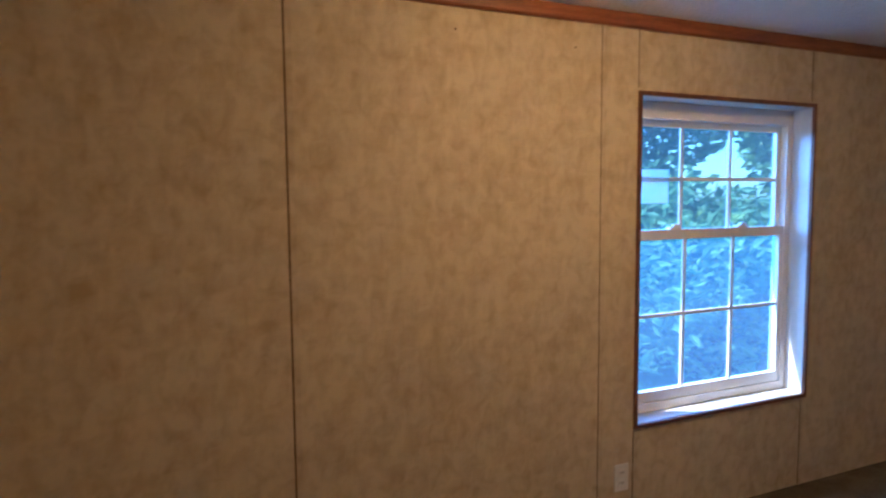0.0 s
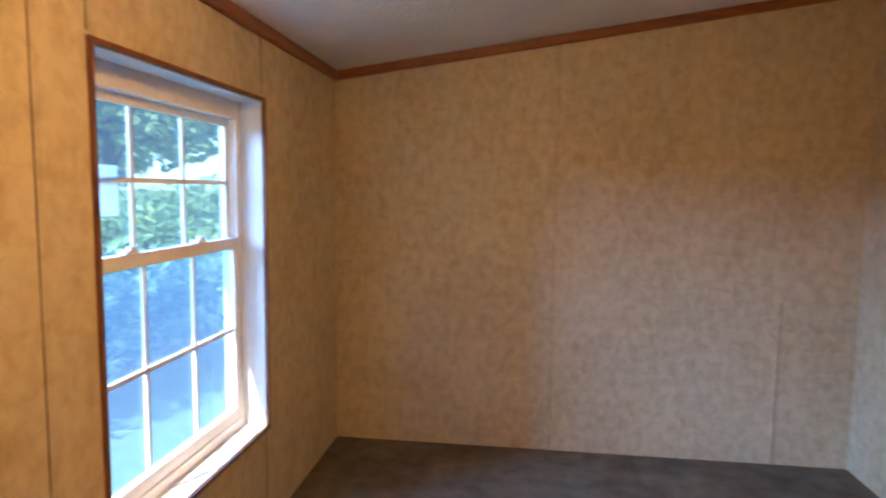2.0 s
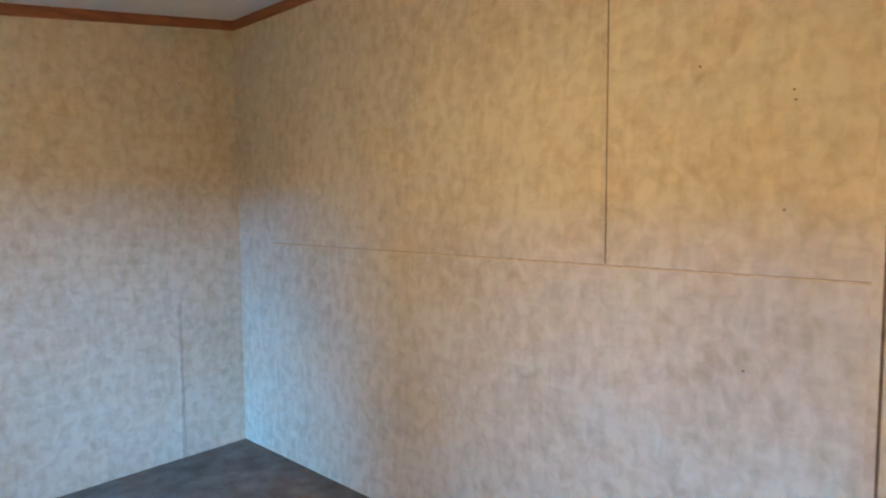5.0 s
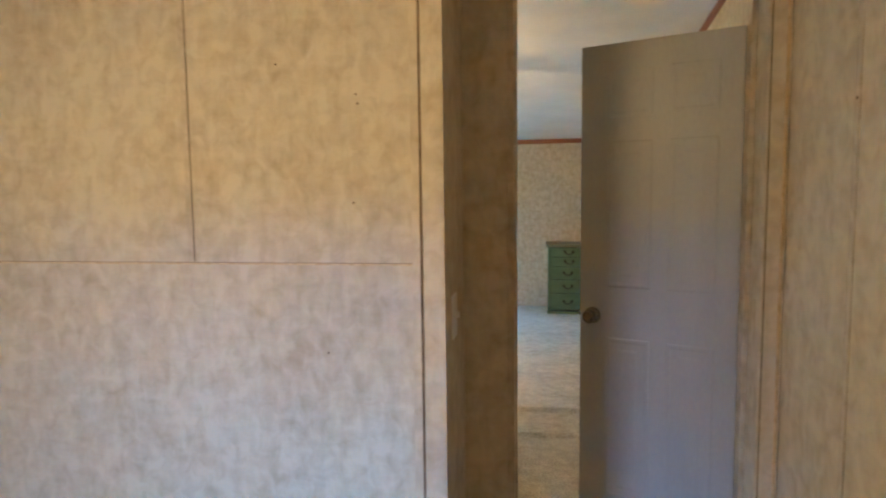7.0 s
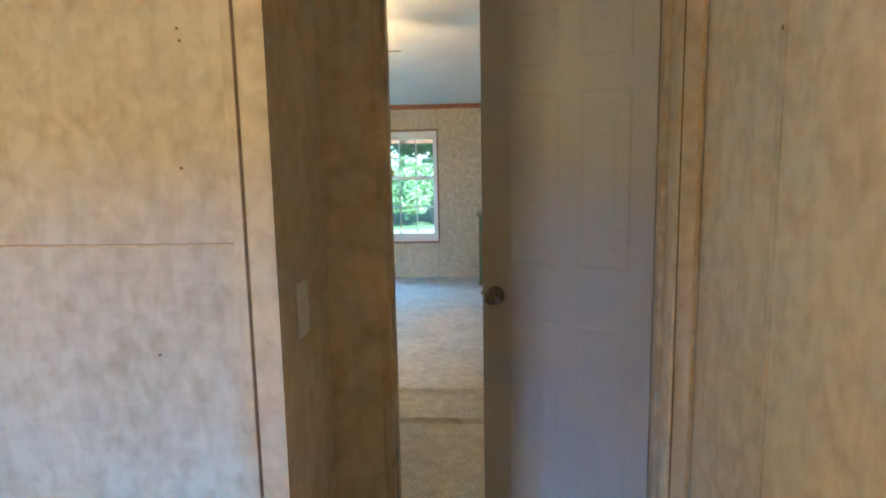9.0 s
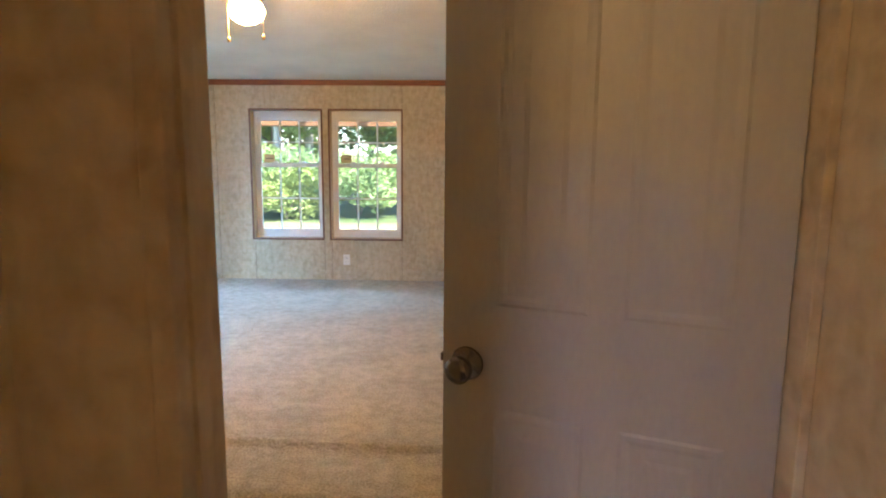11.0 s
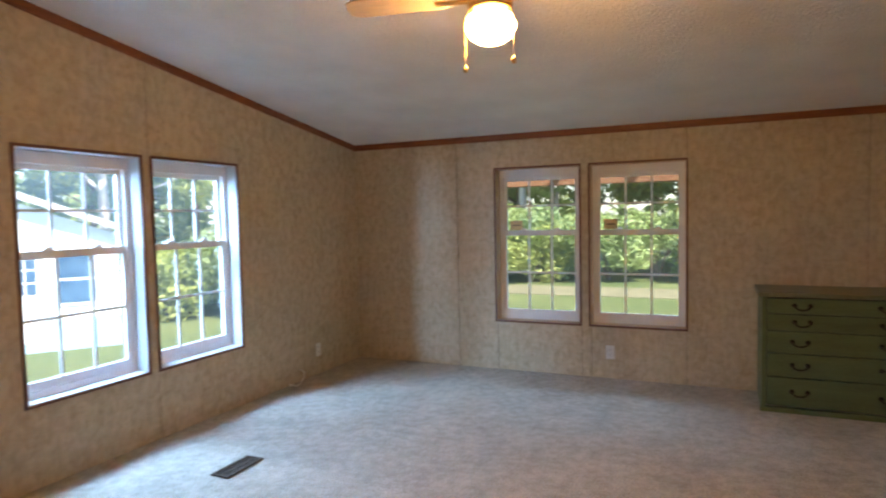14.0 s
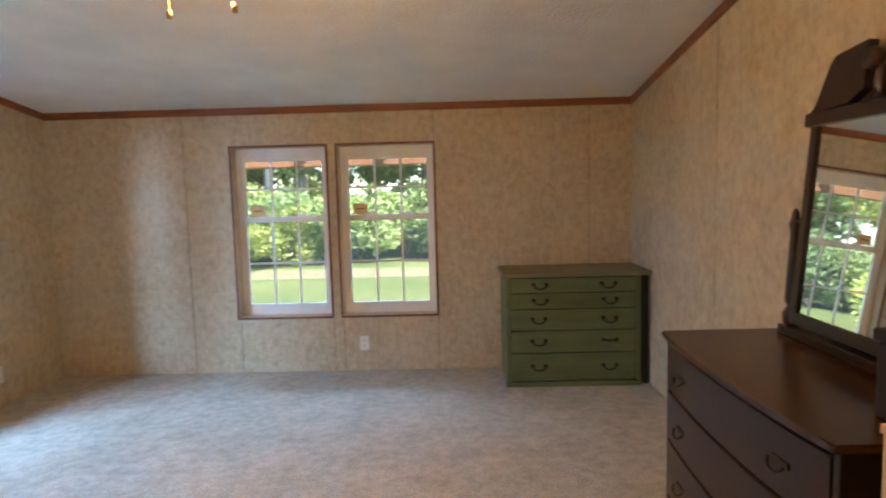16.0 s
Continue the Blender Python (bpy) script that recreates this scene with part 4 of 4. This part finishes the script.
def leaf_cloud(rng, blobs, count, size):
    """Many small bent leaves scattered in and on uneven lobes."""
    vs, fs = [], []
    total = sum(b[3] ** 2 for b in blobs)
    for bx, by, bz, br, squash in blobs:
        for _ in range(int(count * br * br / total)):
            d = Vector((rng.gauss(0, 1), rng.gauss(0, 1), rng.gauss(0, 1))).normalized()
            r = br * (0.55 + 0.5 * rng.random() ** 0.6) * (1 + 0.25 * noise.noise(d * 2.3 + Vector((bx, by, bz))))
            p = Vector((bx, by, bz)) + Vector((d.x * r, d.y * r, d.z * r * squash))
            s = size * (0.55 + 0.9 * rng.random())
            u = Vector((rng.gauss(0, 1), rng.gauss(0, 1), rng.gauss(0, 0.6))).normalized()
            v = u.cross(Vector((rng.gauss(0, 1), rng.gauss(0, 1), rng.gauss(0, 1)))).normalized()
            w = u.cross(v) * 0.18 * s
            k = len(vs)
            vs += [p - u * s, p + v * s * 0.42 + w, p + u * s, p - v * s * 0.42 + w]
            fs.append((k, k + 1, k + 2, k + 3))
    me = bpy.data.meshes.new("leaves")
    me.from_pydata([tuple(v) for v in vs], [], fs)
    return me


def tree(rng, name, height, mat, bark, count, label):
    t = thing(name, pose(0, 0, 0), label, "tree", "trees of the wood edge")
    lean = [rng.uniform(-0.25, 0.25) for _ in range(2)]
    spine = [(lean[0] * q * q, lean[1] * q * q, height * 0.86 * q) for q in [i / 8 for i in range(9)]]
    bmt = tube(spine, [0.17 * (1 - 0.75 * i / 8) * height / 8 for i in range(9)], 9)
    blobs = []
    for k in range(9):
        q = 0.34 + 0.06 * k + rng.uniform(-0.02, 0.02)
        a = k * 2.4 + rng.random()
        reach = height * (0.30 - 0.16 * (q - 0.34)) * rng.uniform(0.7, 1.1)
        base = Vector((lean[0] * q * q, lean[1] * q * q, height * 0.86 * q))
        tip = base + Vector((math.cos(a) * reach, math.sin(a) * reach, reach * 0.5))
        tube([base, (base + tip) / 2 + Vector((0, 0, 0.1)), tip], [0.05 * height / 8, 0.03 * height / 8, 0.012], 6, bmt)
        blobs.append((*tip, height * rng.uniform(0.10, 0.17), 0.75))
    blobs.append((lean[0], lean[1], height * 0.93, height * 0.14, 1.0))
    part("trunk", bmt, bark, t, "", True)
    me = leaf_cloud(rng, blobs, count, 0.17)
    me.materials.append(mat)
    cr = new("crown", me)
    cr.parent = t
    return t


def bush(rng, mat, label):
    t = thing("bush", pose(0, 0, 0), label, "bush", "bushes along the lawn")
    bms = bmesh.new()
    for k in range(5):
        a = k * 1.3 + rng.random()
        tube([(0, 0, 0), (0.25 * math.cos(a), 0.25 * math.sin(a), 0.6), (0.7 * math.cos(a), 0.7 * math.sin(a), 1.3)], [0.03, 0.022, 0.01], 6, bms)
    part("stems", bms, BARK, t)
    blobs = [(rng.uniform(-0.9, 0.9), rng.uniform(-0.7, 0.7), rng.uniform(0.5, 1.7), rng.uniform(0.5, 0.85), 0.8) for _ in range(8)]
    me = leaf_cloud(rng, blobs, 2600, 0.095)
    me.materials.append(mat)
    cr = new("foliage", me)
    cr.parent = t
    return t


rng = random.Random(7)
trees = [tree(rng, "tree", 9.0, LEAF, BARK, 4200, "broadleaf tree with an uneven green crown"),
         tree(rng, "tree", 11.0, LEAF2, PALEBARK, 4200, "tall pale-trunked tree with yellow-green leaves"),
         tree(rng, "tree", 8.0, LEAF3, BARK, 4200, "dark green leafy tree at the wood edge")]
bushes = [bush(rng, LEAF2, "bright yellow-green leafy bush beside the lawn"), bush(rng, LEAF, "mid green leafy bush beside the lawn"), bush(rng, LEAF3, "dark green leafy bush beside the lawn")]


def plant(kinds, k, x, y, s):
    src = kinds[k % 3]
    m = pose(x, y, GZ, 0, 0, rng.uniform(0, 360)) @ Matrix.Scale(s, 4)
    made = copy_thing(src, pose(0, 0, 0))
    made.matrix_basis = m


k = 0
for i in range(13):
    plant(bushes, i * 2 + (i % 3 == 0), -9 + 1.75 * i + rng.uniform(-0.5, 0.5), 16.8 + rng.uniform(-0.6, 1.2), rng.uniform(0.9, 1.35))
for i in range(12):
    plant(trees, i, -13 + 2.5 * i + rng.uniform(-0.8, 0.8), 21 + rng.uniform(-1.5, 3.5), rng.uniform(0.8, 1.15))
for i in range(9):
    plant(trees, i + 1, -11 - rng.uniform(0, 6), -5 + 2.6 * i + (4 if i > 2 else 0), rng.uniform(0.75, 1.1))
for i in range(6):
    plant(bushes, i, -7.6 - rng.uniform(0, 2.5), -4.4 - 1.5 * i if i < 2 else 5.5 + 1.7 * i, rng.uniform(0.8, 1.2))
for i in range(7):
    plant(bushes, i, -6.8 - rng.uniform(0, 2.2), 5.6 + 1.05 * i, rng.uniform(0.85, 1.2))
for i in range(7):
    plant(bushes, i + 1, -7.2 + 0.95 * i, -12.9 - rng.uniform(0, 0.9), rng.uniform(0.85, 1.15))
for i in range(9):
    plant(trees, i, -9 + 2.5 * i + rng.uniform(-0.7, 0.7), -16.5 - rng.uniform(0, 4.5), rng.uniform(0.75, 1.1))
for i in range(8):
    plant(bushes, i, -6.5 + 1.8 * i + rng.uniform(-0.4, 0.4), -14.6 - rng.uniform(0, 1.2), rng.uniform(0.9, 1.3))
for src, (x, y) in zip(trees + bushes, ((1.9, 23.5), (-4.5, 21.0), (7.5, 24), (-2.6, 15.5), (6.2, 16.2), (3.6, 17.5))):
    src.matrix_basis = pose(x, y, GZ, 0, 0, 40)

# the far woods: one mass of leaves round the clearing, with gaps to the sky
blobs = []
for i in range(90):
    a = radians(-5 + 4.4 * i) if i < 60 else radians(rng.uniform(60, 300))
    R = rng.uniform(31, 38)
    blobs.append((R * math.cos(a), -4 + R * math.sin(a), GZ + rng.uniform(1.0, 11.0), rng.uniform(2.0, 3.4), 0.9))
woods_me = leaf_cloud(rng, blobs, 75000, 0.40)
woods_me.materials.append(LEAF)
tagged(new("far_woods", woods_me), "dense green woods round the clearing", "woods", "", "stuff")
